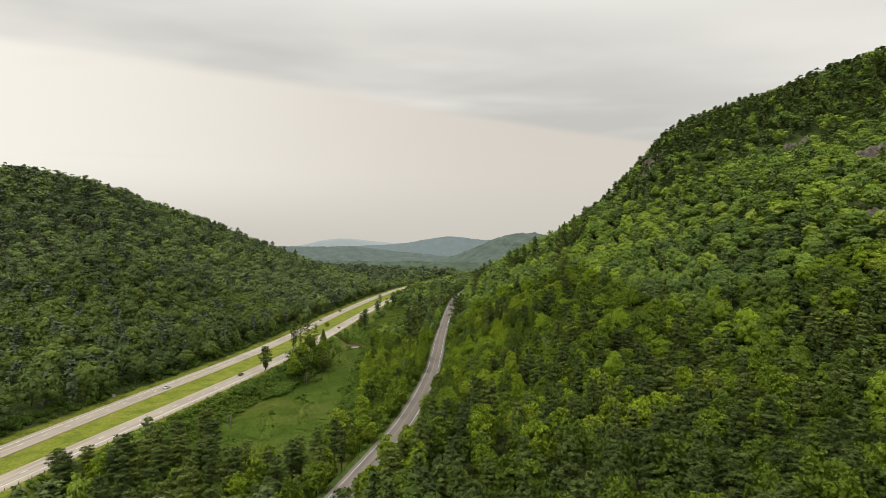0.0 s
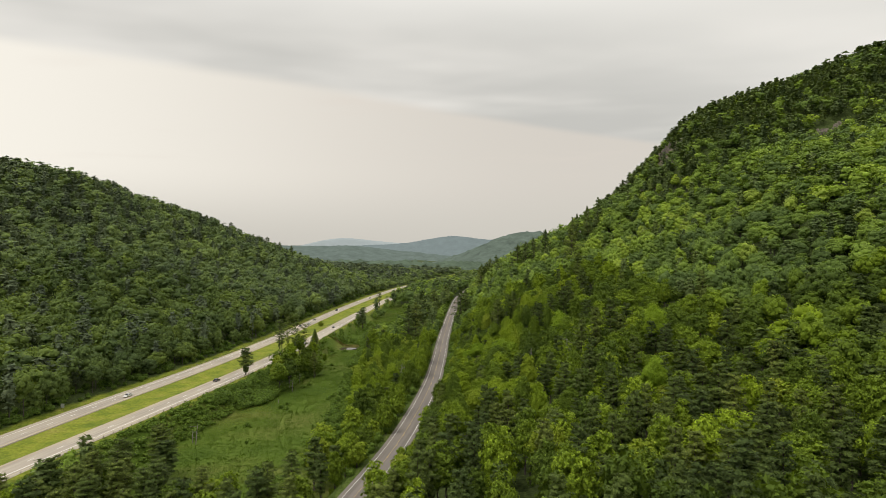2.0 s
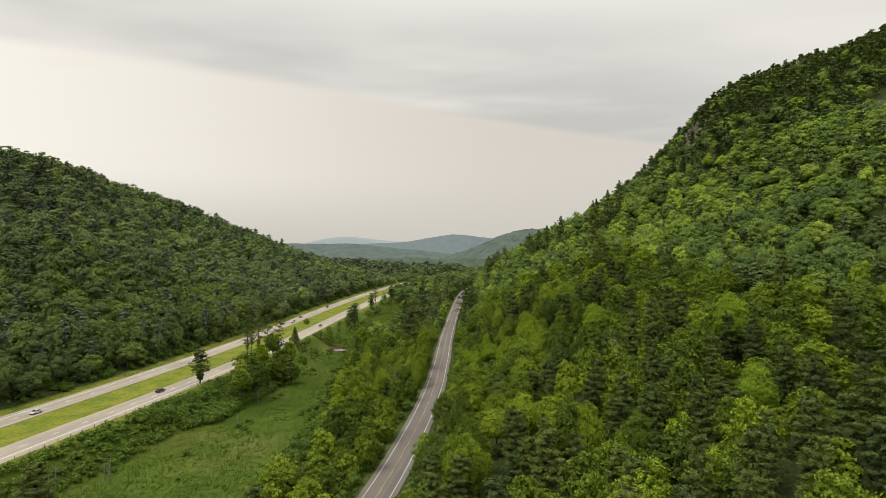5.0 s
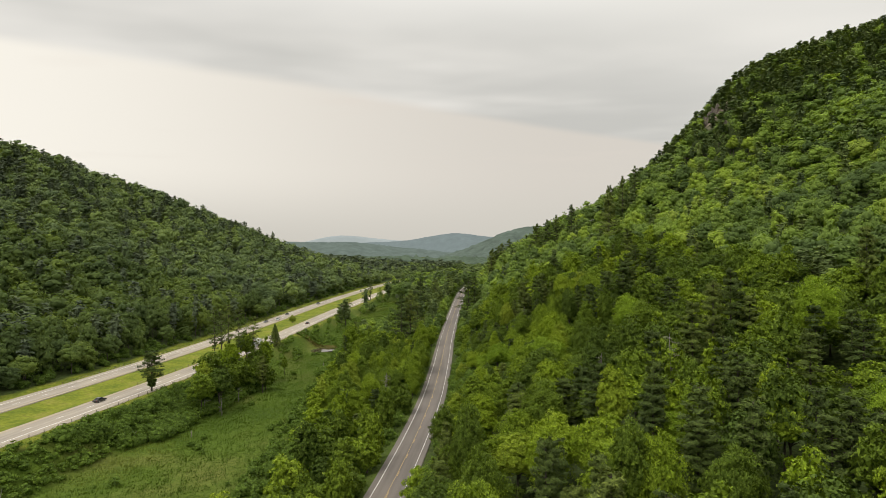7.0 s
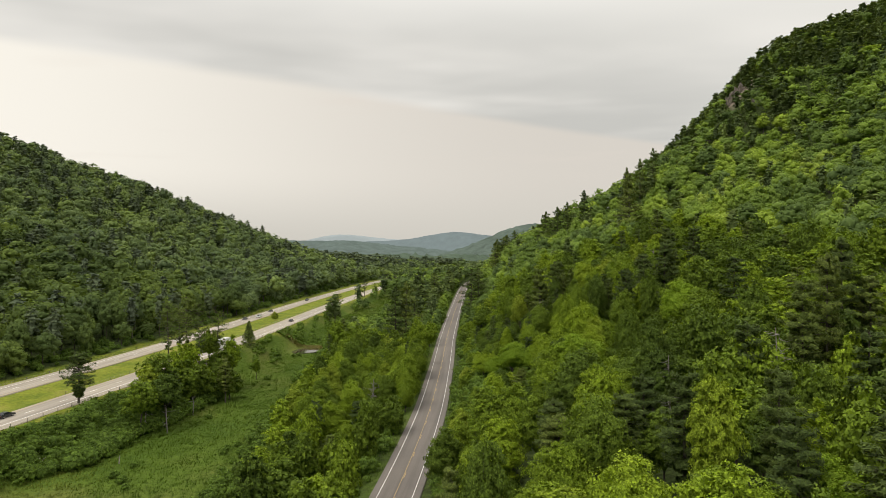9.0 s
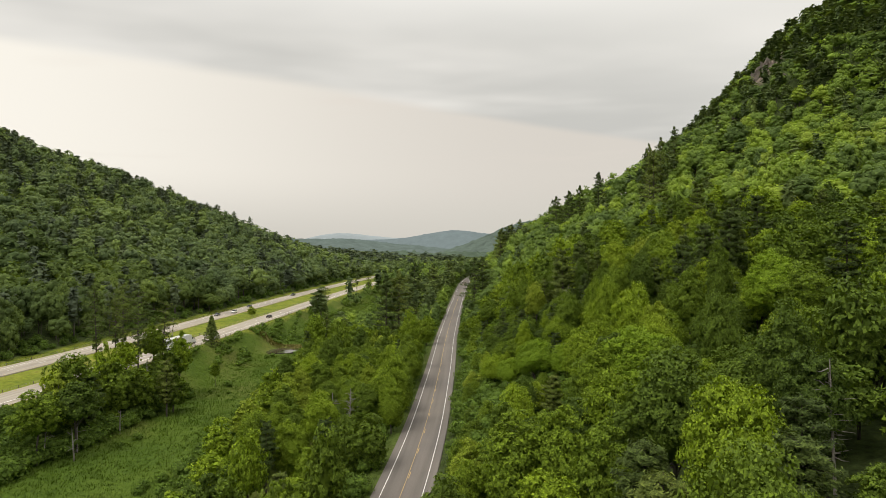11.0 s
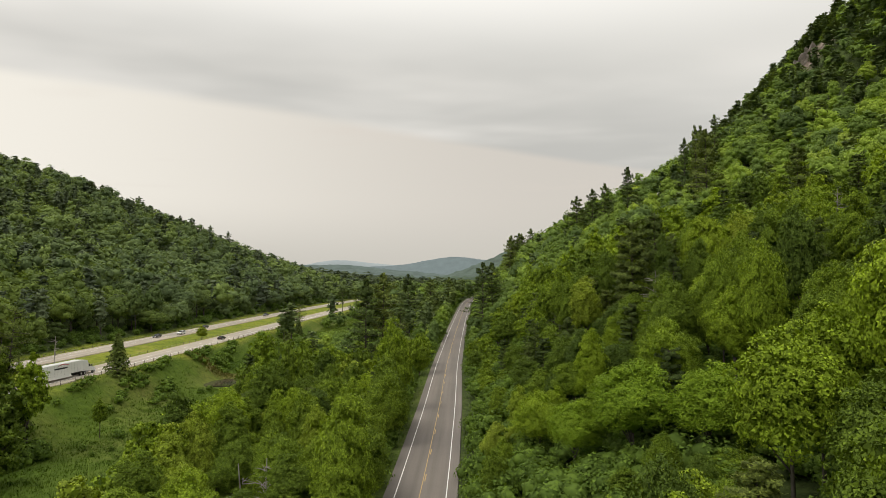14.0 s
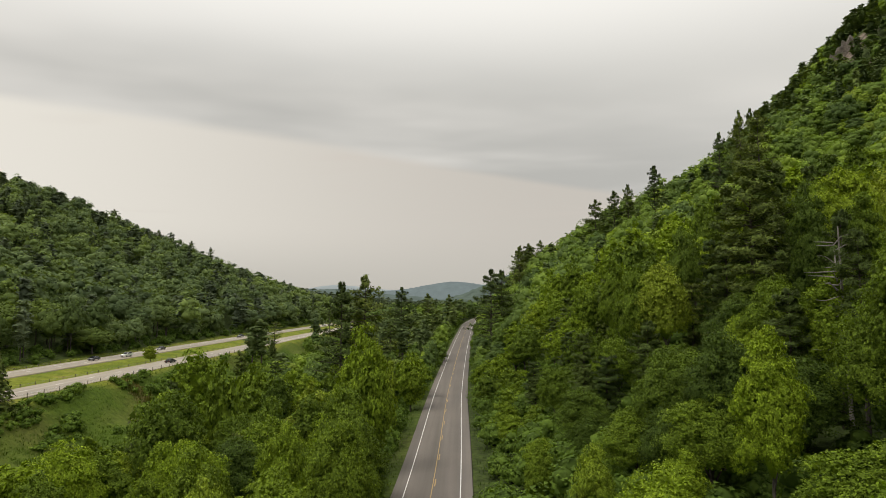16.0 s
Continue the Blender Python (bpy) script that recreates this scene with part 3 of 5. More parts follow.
PINE_KIT = {-1: kit(pine, 3, 14, 7, 300, 0.16, start=0.24), 0: kit(pine, 3, 14, 7, 200, 0.2, start=0.24), 1: kit(pine, 4, 13, 6, 64, 0.34, start=0.26), 1.5: kit(pine, 4, 12, 6, 34, 0.45, start=0.26), 2: kit(pine, 4, 11, 5, 11, 0.8), 3: kit(pine, 4, 9, 5, 5, 1.25), 4: kit(pine, 4, 6, 4, 3, 2.0)}
FIR = pine(np.random.default_rng(5), 16, 9, 14, 0.5, height=11.0, radius=4.1, start=0.06, spire=True)


def detail(x, y):
    """-1 and 0 beside the flight, 3 on the far slopes."""
    if 358 < y < 428 and -42 < x < 44:
        return -1
    if (350 < y < 450 and -46 < x < 0) or (230 < y < 450 and -12 < x < 40) or (330 < y < 450 and 0 < x < 62):
        return 0
    if 170 < y < 530 and -112 < x < 118:
        return 1
    if 95 < y <= 170 and 0 < x < 118:
        return 1.5
    if 90 < y < 660 and -172 < x < 225:
        return 2
    if y > 960 or y < 60 or x < -470 or (x > 400 and y > 720):
        return 4
    return 3


# maples that stand out by their bright leaves: place, width, height of the top
BRIGHT_MAPLES = ((27.5, 333, 1.25, 25.5), (16.5, 371, 0.95, 18.0), (22.5, 366, 0.85, 18.5), (11.5, 376, 0.65, 13.0), (58, 352, 1.1, 37), (40, 262, 1.0, 22), (88, 300, 1.1, 45), (70, 250, 1.0, 32))
# bare rock on the eastern hill: place, width, height, stretch of open slope below it
OUTCROPS = ((333, 594, 14, 8, 22), (348, 597, 12, 7, 22), (361, 600, 11, 7, 20), (339, 484, 21, 13, 30), (354, 488, 19, 14, 30), (267, 374, 13, 6, 26), (281, 380, 9, 5, 24),
            (231, 672, 10, 4, 5), (241, 714, 11, 10, 7), (207, 684, 5, 8, 5))


def before_rock(x, y):
    for a, b, w, h, clear in OUTCROPS:
        far = math.hypot(a, b - 40)
        dx, dy = a / far, (b - 40) / far
        along = (a - x) * dx + (b - y) * dy
        if abs((x - a) * dy - (y - b) * dx) < w / 2 + 2 and -w * 0.3 < along < clear:
            return True
    return False


def wooded(x, y):
    """Is there a tree at x, y, and how tall (0: none)?"""
    rx, hx = float(road_x(y)), float(high_x(y))
    u, far_edge = x - hx, float(median_end(y)) - 12.0
    if u < far_edge - 7:
        return 1.0 - 0.3 * float(smooth(950, 1150, y))
    if u < 7:
        return 0.0
    if x > rx + 8.0:
        if rocky(x, y) > 0.25 or before_rock(x, y):
            return 0.0
        near = min(math.hypot(x - a, y - b) for a, b, w, top in BRIGHT_MAPLES)
        before = any(abs(x - a - 0.45 * (y - b)) < 4.5 and 0 < b - y < 16 for a, b, w, top in BRIGHT_MAPLES)
        return 0.0 if near < 4.6 else 0.62 if before else 1.0
    if x > rx - 6.8:
        return 0.0
    # between highway and road
    if y < 224 - 0.3 * (x + 60):
        return 1.0 if u > 16 else 0.0
    west = float(STRIP(y))
    if (y > 770 and u > 25) or x > west + 2.5 * math.sin(y / 11.0):
        return 1.05 + 0.2 * float(smooth(390, 450, y)) + 0.14 * float(smooth(345, 380, y) * smooth(460, 430, y)) - 0.52 * float(smooth(455, 530, y)) - 0.08 * float(smooth(900, 1100, y)) + 0.2 * float(smooth(700, 780, y))
    if 368 < y < 428 and 9 < u < 27 - 0.1 * abs(y - 405):
        return 1.2
    if 585 < y < 770 and 7 < u < 20 and math.sin(x * 0.11) * math.cos(y * 0.07) > 0.3:
        return 0.6
    return 0.0


STRIP = spline([200, 250, 330, 415, 480, 515, 560, 610, 650, 700, 745, 785], [-58, -48, -47, -53, -57, -60, -64, -50, -38, -34, -44, -80])


TREE_WORDS = {"pine": ("pine_tree", "dark green white pine with layered level boughs", "roadside pines"),
              "maple": ("maple_tree", "full round-crowned green maple on the wooded slope", "maples above the road"),
              "slender": ("ash_tree", "tall narrow-crowned green broadleaf tree on the slope", "slender trees above the road"),
              "oak": ("oak_tree", "broad spreading green oak on the wooded slope", "oaks above the road"),
              "bushy": ("bushy_tree", "low bushy green tree leafed down to the ground", "bushy trees beside the road")}


def tree_form(shape, lod):
    return PINE_KIT[lod] if shape == "pine" else BROAD_KIT[(shape, lod)]


def stand(x, y):
    """Which of the woods a tree belongs to."""
    # the nearer part of each hill takes leaves with less painted haze
    if x > float(road_x(y)):
        return "slope" if y < 330 and x < 260 else "east"
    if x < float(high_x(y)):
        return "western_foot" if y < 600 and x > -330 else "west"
    return "valley"


def plant_forest():
    rng = np.random.default_rng(21)
    spots = []
    def scatter(x0, x1, y0, y1, gap):
        for gx in np.arange(x0, x1, gap):
            for gy in np.arange(y0, y1, gap * 0.92):
                x, y = gx + rng.uniform(-0.45, 0.45) * gap, gy + rng.uniform(-0.45, 0.45) * gap
                s = wooded(x, y)
                if s > 0:
                    spots.append((x, y, s))
    scatter(-178, 60, 95, 320, 8.3)
    scatter(-178, -62, 320, 470, 8.3)
    scatter(-62, 60, 320, 470, 6.7)
    scatter(-178, 60, 470, 560, 8.0)
    scatter(60, 500, 110, 560, 9.3)
    scatter(-178, 180, 560, 800, 9.6)
    scatter(180, 560, 560, 820, 8.9)
    scatter(-430, -178, 300, 800, 10.2)
    scatter(-720, -430, 420, 1000, 11.5)
    scatter(-430, 110, 800, 1000, 10)
    scatter(-480, 330, 1000, 1350, 12)
    scatter(-480, 480, 1350, 1640, 17)
    scatter(-330, -178, 40, 300, 12)
    scatter(-178, 330, -80, 95, 11)
    xy = np.array([(a, b) for a, b, s in spots])
    zs = land(xy[:, 0], xy[:, 1])
    canopy = {k: [] for k in ("east", "slope", "west", "western_foot", "valley")}
    needles = {k: [] for k in canopy}
    trunks = {k: [] for k in canopy}
    singles = []
    for (x, y, s), z in zip(spots, zs):
        lod = detail(x, y)
        rx, hx = float(road_x(y)), float(high_x(y))
        patch = math.sin(x * 0.021 + 1.3) * math.cos(y * 0.017) + 0.6 * math.sin(x * 0.06 + y * 0.043)
        e = x - rx
        share = 0.10 + 0.10 * (patch > 0.5)
        if x > rx:
            if 300 < y < 400 and e < 75:
                share *= 0.25
            share += 0.42 * float(smooth(320, 230, y))
            share += 0.48 * float(smooth(520, 640, y) * smooth(150, 230, e + 0.25 * (y - 700)))
        elif x < hx - 30:
            share += 0.08 + 0.22 * float(smooth(160, 330, hx - x))
        elif y < 240:
            share = 0.5
        elif y < 770:
            share = 0.28 if x - hx < 32 else 0.05 + 0.5 * float(smooth(540, 610, y) * smooth(-50, -30, e))
        elif y > 770:
            share = 0.3
        is_pine = rng.uniform() < share and not 0 < e < 14
        tint = float(np.clip(0.45 + 0.22 * patch + rng.normal() * 0.27, 0, 1))
        if x < hx - 30:
            tint *= 0.75
        elif x > rx and y < 260:
            tint *= 0.72 + 0.28 * float(smooth(180, 260, y))
        elif e > 170:
            tint *= 1 - 0.12 * float(smooth(190, 240, e) * smooth(560, 660, y))
        elif x < rx and y > 740:
            tint *= 0.8
        elif x < rx:
            tint = min(1.0, tint + 0.12) if x - hx > 32 else 0.8 * tint
        tall = s * rng.uniform(0.62, 1.28)
        wide = s * rng.uniform(0.7, 1.12)
        if e > 180:
            tall *= 0.84
        if is_pine:
            tall, wide = 0.78 + 0.34 * rng.uniform(), 0.9 + 0.4 * rng.uniform()
            if hx < x < rx and 262 <= y < 560:
                tall *= 0.8
            if x > hx and x < rx and y < 262:
                tall, wide = tall * 0.9, wide * 1.15
        if -62 < x < 60 and 320 < y < 470:
            wide, tall = wide * 0.78, tall * rng.uniform(0.74, 1.06)
        if x > 60 or x < -178 or y > 560:
            wide *= 1.16
        if lod >= 3:
            wide *= 1.12
        if 0 < e < 36 and y > 335:
            tall *= 0.5 + 0.5 * float(smooth(8, 36, e))
            wide *= 0.72 + 0.28 * float(smooth(8, 36, e))
        elif 0 < e < 16:
            tall, wide = tall * 0.85, wide * 0.9
        elif -16 < e < 0:
            wide, tall = wide * 0.92, tall * 0.95
        if y > 1000:
            wide *= 1.35 if y < 1350 else 2.0
        shape = "pine" if is_pine else ("maple", "maple", "oak", "oak", "slender")[int(rng.integers(0, 5))]
        if not is_pine and (hx < x < rx and y < 770 or hx - 58 < x < hx and rng.uniform() < 0.35 or rx < x < rx + 15):
            shape = "bushy"
            tall, wide = tall * 1.1, wide * 1.05
            if hx < x < rx - 12 and rng.uniform() < 0.5:
                shape = "maple" if rng.uniform() < 0.7 else "slender"
                tall, wide = tall * 0.7 * rng.uniform(0.78, 1.12), wide * 0.86
        var = int(rng.integers(0, 12))
        turn = rng.uniform(0, 6.28)
        if lod <= 1:
            singles.append((lod, shape, var, x, y, z, turn, wide, tall, tint))
            continue
        side = stand(x, y)
        (needles if is_pine else canopy)[side].append((*tree_form(shape, lod)[var % 4][0], x, y, z, turn, wide, tall, tint))
        if 1 < lod <= 2 and -260 < x:
            trunks[side].append((*TRUNK, x, y, z, turn, wide, tall, 0.5))
        # the nearest trees stand as things of their own, the rest joins the canopy
    singles.sort(key=lambda t: (t[0], abs(t[3] + 3) + 0.5 * abs(t[4] - 420)))
    left = {"pine": 280, "maple": 300, "oak": 300, "slender": 250, "bushy": 300}
    proto = {}
    for lod, shape, var, x, y, z, turn, wide, tall, tint in singles:
        side = stand(x, y)
        forms = tree_form(shape, lod)
        var %= len(forms)
        crown, wood = forms[var]
        if left[shape] > 0:
            left[shape] -= 1
            key = (lod, shape, var)
            if key not in proto:
                proto[key] = (tri_mesh("crown", crown, M_NEEDLE if shape == "pine" else (M_LEAF_YOUNG if shape == "bushy" else M_LEAF)), tri_mesh("trunk", wood, M_BARK))
            name, label, group = TREE_WORDS[shape]
            t = new(name)
            t.matrix_basis = pose(x, y, z, 0, 0, math.degrees(turn)) @ Matrix.Diagonal((wide, wide, tall, 1))
            piece("crown", proto[key][0], t), piece("trunk", proto[key][1], t)
            tagged(t, label, "tree", group)
        else:
            crown = tree_form(shape, 1.5 if y < 260 else 2)[var][0]
            (needles if shape == "pine" else canopy)[side].append((*crown, x, y, z, turn, wide, tall, tint))
            trunks[side].append((*TRUNK, x, y, z, turn, wide, tall, 0.5))
    woods = {"east": ("eastern_hill_forest", M_LEAF_STUFF, M_NEEDLE_STUFF, "dense summer broadleaf canopy on the steep eastern hill"),
             "slope": ("eastern_slope_forest", M_LEAF_SLOPE, M_NEEDLE_SLOPE, "bright green mixed canopy on the lower slope"),
             "west": ("western_hill_forest", M_LEAF_WEST, M_NEEDLE_WEST, "dark green canopy covering the western hill, haze painted into its colour"),
             "western_foot": ("western_foot_forest", M_LEAF_FOOT, M_NEEDLE_WEST, "tall green broadleaf trees beside the highway"),
             "valley": ("valley_forest", M_LEAF_STUFF, M_NEEDLE_STUFF, "mixed green woods on the valley floor")}
    for side, (name, leaf, needle, label) in woods.items():
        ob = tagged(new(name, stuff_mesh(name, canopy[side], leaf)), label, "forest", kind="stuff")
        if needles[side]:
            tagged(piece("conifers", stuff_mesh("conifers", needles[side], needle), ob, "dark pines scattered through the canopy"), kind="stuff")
        if trunks[side]:
            tagged(piece("trunks", stuff_mesh("trunks", trunks[side], M_BARK), ob, "grey-brown tree trunks"), kind="stuff")


TRUNK = tube([(0, 0, -1.0), (0.1, 0, 4.5), (0, 0.1, 9.5)], [0.26, 0.19, 0.09], 4)
plant_forest()


# ---- distant ridges, their haze painted into colour and glow ----
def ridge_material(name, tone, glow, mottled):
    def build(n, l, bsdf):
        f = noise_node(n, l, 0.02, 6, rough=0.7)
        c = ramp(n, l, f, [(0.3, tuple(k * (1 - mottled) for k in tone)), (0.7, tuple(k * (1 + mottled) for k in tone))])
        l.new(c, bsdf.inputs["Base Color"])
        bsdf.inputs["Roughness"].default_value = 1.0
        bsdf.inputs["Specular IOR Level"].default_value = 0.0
        # a glow of its own stands in for light scattered by the air
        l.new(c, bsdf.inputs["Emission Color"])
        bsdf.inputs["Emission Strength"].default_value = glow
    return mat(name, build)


def ridge(name, label, y, depth, foot, crest, x0, x1, material, step=14.0, rough=6.0):
    """A wooded ridge: a crest line over x, falling to its foot in front and behind."""
    xs = np.arange(x0, x1, step)
    top = crest(xs) + rough * 0.35 * (wave(xs, xs * 0.3, 60, 2) + 0.8 * np.random.default_rng(int(y)).normal(size=len(xs)))
    rows = []
    for s in np.linspace(-1, 1, 19):
        yy = y + s * depth + 0.15 * depth * wave(xs, xs * 0.2 + s * 300, 260, 3) * (1 - abs(s))
        h = (1 - abs(s) ** 1.3)
        z = foot + np.maximum(top - foot, 0) * h + rough * 0.5 * np.random.default_rng(int(y + 50 * s)).normal(size=len(xs)) * (abs(s) > 0.01)
        rows.append(np.stack([xs, yy + 0 * xs, z], -1))
    v = np.concatenate(rows)
    n, m = len(xs), len(rows)
    i = np.arange(n * m).reshape(m, n)
    f = np.stack([i[:-1, :-1], i[:-1, 1:], i[1:, 1:], i[1:, :-1]], -1).reshape(-1, 4)
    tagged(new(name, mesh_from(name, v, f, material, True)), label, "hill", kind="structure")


def hump(*bumps):
    return lambda x: sum(h * np.exp(-(((x - c) / w) ** 2)) for c, w, h in bumps)


ridge("backdrop_valley_woods", "flat valley woods greyed by painted haze", 2080, 460, -10, hump((-300, 500, 22), (300, 400, 24), (-1000, 500, 30)), -1500, 900, ridge_material("haze_tinted_valley_woods", (0.066, 0.089, 0.062), 0.42, 0.4), 9, 6)
ridge("backdrop_near_ridge", "wooded ridge greyed by painted haze", 2350, 560, -20, hump((262, 225, 108), (640, 330, 85), (-40, 130, 8)), -420, 1500, ridge_material("haze_tinted_woods", (0.072, 0.092, 0.076), 0.6, 0.35), 10, 5)
ridge("backdrop_low_ridge", "low wooded ridge greyed by painted haze", 3050, 500, -30, hump((-900, 420, 86), (-420, 260, 58), (-60, 220, 38)), -2200, 400, ridge_material("haze_tinted_low_woods", (0.076, 0.096, 0.086), 0.75, 0.22), 12, 3.5)
ridge("backdrop_middle_ridge", "blue-green ridge in painted haze", 4250, 450, -40, hump((50, 250, 54), (60, 800, 94), (-900, 700, 60), (560, 260, 55), (1300, 600, 120)), -3200, 3200, ridge_material("haze_tinted_blue_woods", (0.092, 0.113, 0.115), 1.0, 0.1), 16, 3.5)
ridge("backdrop_far_ridge", "far mountains turned pale blue by painted haze", 4780, 90, -40, hump((-840, 330, 62), (-800, 900, 72), (200, 900, 80), (1100, 700, 150)), -3600, 3600, ridge_material("painted_pale_haze", (0.170, 0.190, 0.192), 1.2, 0.05), 24, 3)


# ---- marsh, shrubs and grass ----
def grass_kit(count, high, spread, rng):
    """A tuft of upright bent blades."""
    out = []
    for i in range(count):
        th, r = rng.uniform(0, 6.28), rng.uniform(0, spread)
        b = np.array([r * math.cos(th), r * math.sin(th), -0.1])
        w = 0.055 * high
        side = np.array([-math.sin(th * 1.7), math.cos(th * 1.7), 0]) * w
        tip = b + (rng.normal() * 0.22 * high, rng.normal() * 0.22 * high, high * rng.uniform(0.7, 1.25))
        out.append((np.array([b - side, b + side, tip]), np.array([[0, 1, 2]]), np.tile(unit(np.array([0.15 * math.cos(th), 0.15 * math.sin(th), 0.97])), (3, 1))))
    return merge(out)


GRASS = [(0.0, (0.070, 0.128, 0.015)), (0.45, (0.108, 0.176, 0.020)), (0.75, (0.215, 0.240, 0.050)), (1.0, (0.30, 0.245, 0.115))]
M_GRASS = leaf_material("marsh_grass", GRASS, False, 0.2, 0.8, 0.2)


def scatter_ground(name, label, category, kinds, count, area, accept, scale, tint, material, seed):
    rng = np.random.default_rng(seed)
    x = rng.uniform(area[0], area[1], count)
    y = rng.uniform(area[2], area[3], count)
    ok = np.array([accept(a, b) for a, b in zip(x, y)])
    x, y = x[ok], y[ok]
    z = land(x, y)
    rows = []
    for a, b, c in zip(x, y, z):
        form = kinds[int(rng.integers(0, len(kinds)))]
        s = rng.uniform(*scale)
        rows.append((*form, a, b, c, rng.uniform(0, 6.28), s * rng.uniform(0.85, 1.2), s, float(np.clip(tint(a, b) + rng.normal() * 0.07, 0, 1))))
    return tagged(new(name, stuff_mesh(name, rows, material)), label, category, kind="stuff")


def in_marsh(x, y):
    hx = float(high_x(y))
    return x - hx > 12 and x < float(STRIP(y)) + 3 and math.hypot((x + 77) / 11.5, (y - 505) / 9.5) > 1 and y > 225


def marsh_tone(x, y):
    return 0.24 + 0.2 * math.sin(x * 0.09 + 1) * math.cos(y * 0.05) + 0.34 * math.exp(-(((x + 92) / 16) ** 2) - ((y - 338) / 30) ** 2)


tufts = [grass_kit(9, 0.68, 0.75, np.random.default_rng(40 + i)) for i in range(5)]
scatter_ground("marsh_grass", "tall green and straw-coloured marsh grass", "grass", tufts, 46000, (-118, -44, 230, 600), in_marsh, (0.6, 1.15), marsh_tone, M_GRASS, 3)
scatter_ground("far_marsh_grass", "pale green marsh grass beyond the pool", "grass", tufts, 9000, (-95, -36, 600, 775), in_marsh, (0.9, 1.7), lambda x, y: 0.45, M_GRASS, 4)
scatter_ground("pool_reeds", "brown dead reeds on the bank of the pool", "grass", tufts, 900, (-90, -64, 513, 518), lambda x, y: True, (1.0, 1.7), lambda x, y: 0.93, M_GRASS, 14)
low_tufts = [grass_kit(5, 0.5, 0.55, np.random.default_rng(60 + i)) for i in range(4)]


def on_verge(x, y):
    u, rx = x - float(high_x(y)), float(road_x(y))
    return (3.4 < u < 12) or (-12.0 < x - rx < -5.2) or (5.2 < x - rx < 8) or (float(median_end(y)) - 20 < u < float(median_end(y)) - 11.6)


# blades near the road take a darker tint that paints in the trees' shade
scatter_ground("verge_grass", "rough uncut grass on the road banks", "grass", low_tufts, 110000, (-175, 25, 170, 620), on_verge, (0.6, 1.4), lambda x, y: 0.3 if x < float(road_x(y)) - 14 else 0.06, M_GRASS, 5)

SHRUB_NEAR = [k[0] for k in kit(broadleaf, 5, 14, 26, 1.0, height=10.0, radius=6.0, ragged=0.4, low=-0.1)]
FERN = [k[0] for k in kit(broadleaf, 4, 8, 10, 2.0, height=10.0, radius=7.0, ragged=0.4, low=-0.1)]
M_SHRUB = leaf_material("shrub_leaves", [(0.0, (0.085, 0.140, 0.028)), (0.5, (0.135, 0.210, 0.034)), (1.0, (0.195, 0.265, 0.040))], False)


def on_bank(x, y):
    u = x - float(high_x(y))
    if not (5.5 < u < 17 and y > 150) or math.hypot((x + 77) / 14, (y - 501) / 16) < 1:
        return False
    return math.sin(y * 0.21 + u * 0.9) + math.sin(y * 0.053) > 0.0 or y < 350


scatter_ground("bank_bracken", "low bracken and shrubs on the highway bank", "shrubs", FERN, 13000, (-145, -70, 190, 620), on_bank, (0.09, 0.21), lambda x, y: 0.5, M_SHRUB, 6)
scatter_ground("marsh_thicket", "dense green thicket between marsh and highway", "shrubs", SHRUB_NEAR, 2400, (-125, -80, 318, 470), lambda x, y: (y < 428 or x < -95) and 8 < x - float(high_x(y)) < 9 + 13 * float(smooth(318, 345, y)), (0.22, 0.42), lambda x, y: 0.35, M_SHRUB, 7)
scatter_ground("wood_edge_shrubs", "shrubs along the edge of the marsh", "shrubs", SHRUB_NEAR, 1500, (-90, -40, 240, 640), lambda x, y: abs(x - float(STRIP(y)) + 2) < 6, (0.12, 0.34), lambda x, y: 0.4, M_SHRUB, 8)
scatter_ground("marsh_bushes", "scattered low bushes in the marsh", "shrubs", SHRUB_NEAR, 260, (-112, -50, 240, 600), lambda x, y: in_marsh(x, y) and math.sin(x * 0.23) * math.cos(y * 0.13) > 0.25, (0.08, 0.22), lambda x, y: 0.35, M_SHRUB, 9)
scatter_ground("roadside_undergrowth", "leafy undergrowth crowding the road edge", "shrubs", [k[0] for k in kit(broadleaf, 5, 16, 30, 0.8, height=10.0, radius=6.0, ragged=0.4, low=-0.1)], 5200, (-30, 48, 190, 800),
               lambda x, y: 6.6 < x - float(road_x(y)) < 22 or -11 < x - float(road_x(y)) < -6.6, (0.12, 0.4), lambda x, y: 0.45, M_SHRUB, 10)
scatter_ground("slope_undergrowth", "saplings and ferns between the trunks of the slope", "shrubs", [k[0] for k in kit(broadleaf, 4, 14, 44, 0.66, height=10.0, radius=6.0, ragged=0.45, low=-0.1)], 900, (0, 84, 330, 455), lambda x, y: x - float(road_x(y)) > 12, (0.2, 0.5), lambda x, y: 0.35, M_SHRUB, 15)
scatter_ground("forest_edge_undergrowth", "dark undergrowth at the foot of the western trees", "shrubs", SHRUB_NEAR, 6500, (-215, -60, 190, 1000),
               lambda x, y: -11 < x - float(high_x(y)) - float(median_end(y)) + 10 + 0 < -8.2 or -22 < x - float(high_x(y)) - float(median_end(y)) + 10 < -11, (0.14, 0.34), lambda x, y: 0.2, M_SHRUB, 11)


# ---- the pool ----
def water(n, l, bsdf):
    bsdf.inputs["Base Color"].default_value = (0.06, 0.055, 0.04, 1)
    bsdf.inputs["Roughness"].default_value = 0.04
    bump(n, l, bsdf, noise_node(n, l, 3.0, 3), 0.12, 0.05)


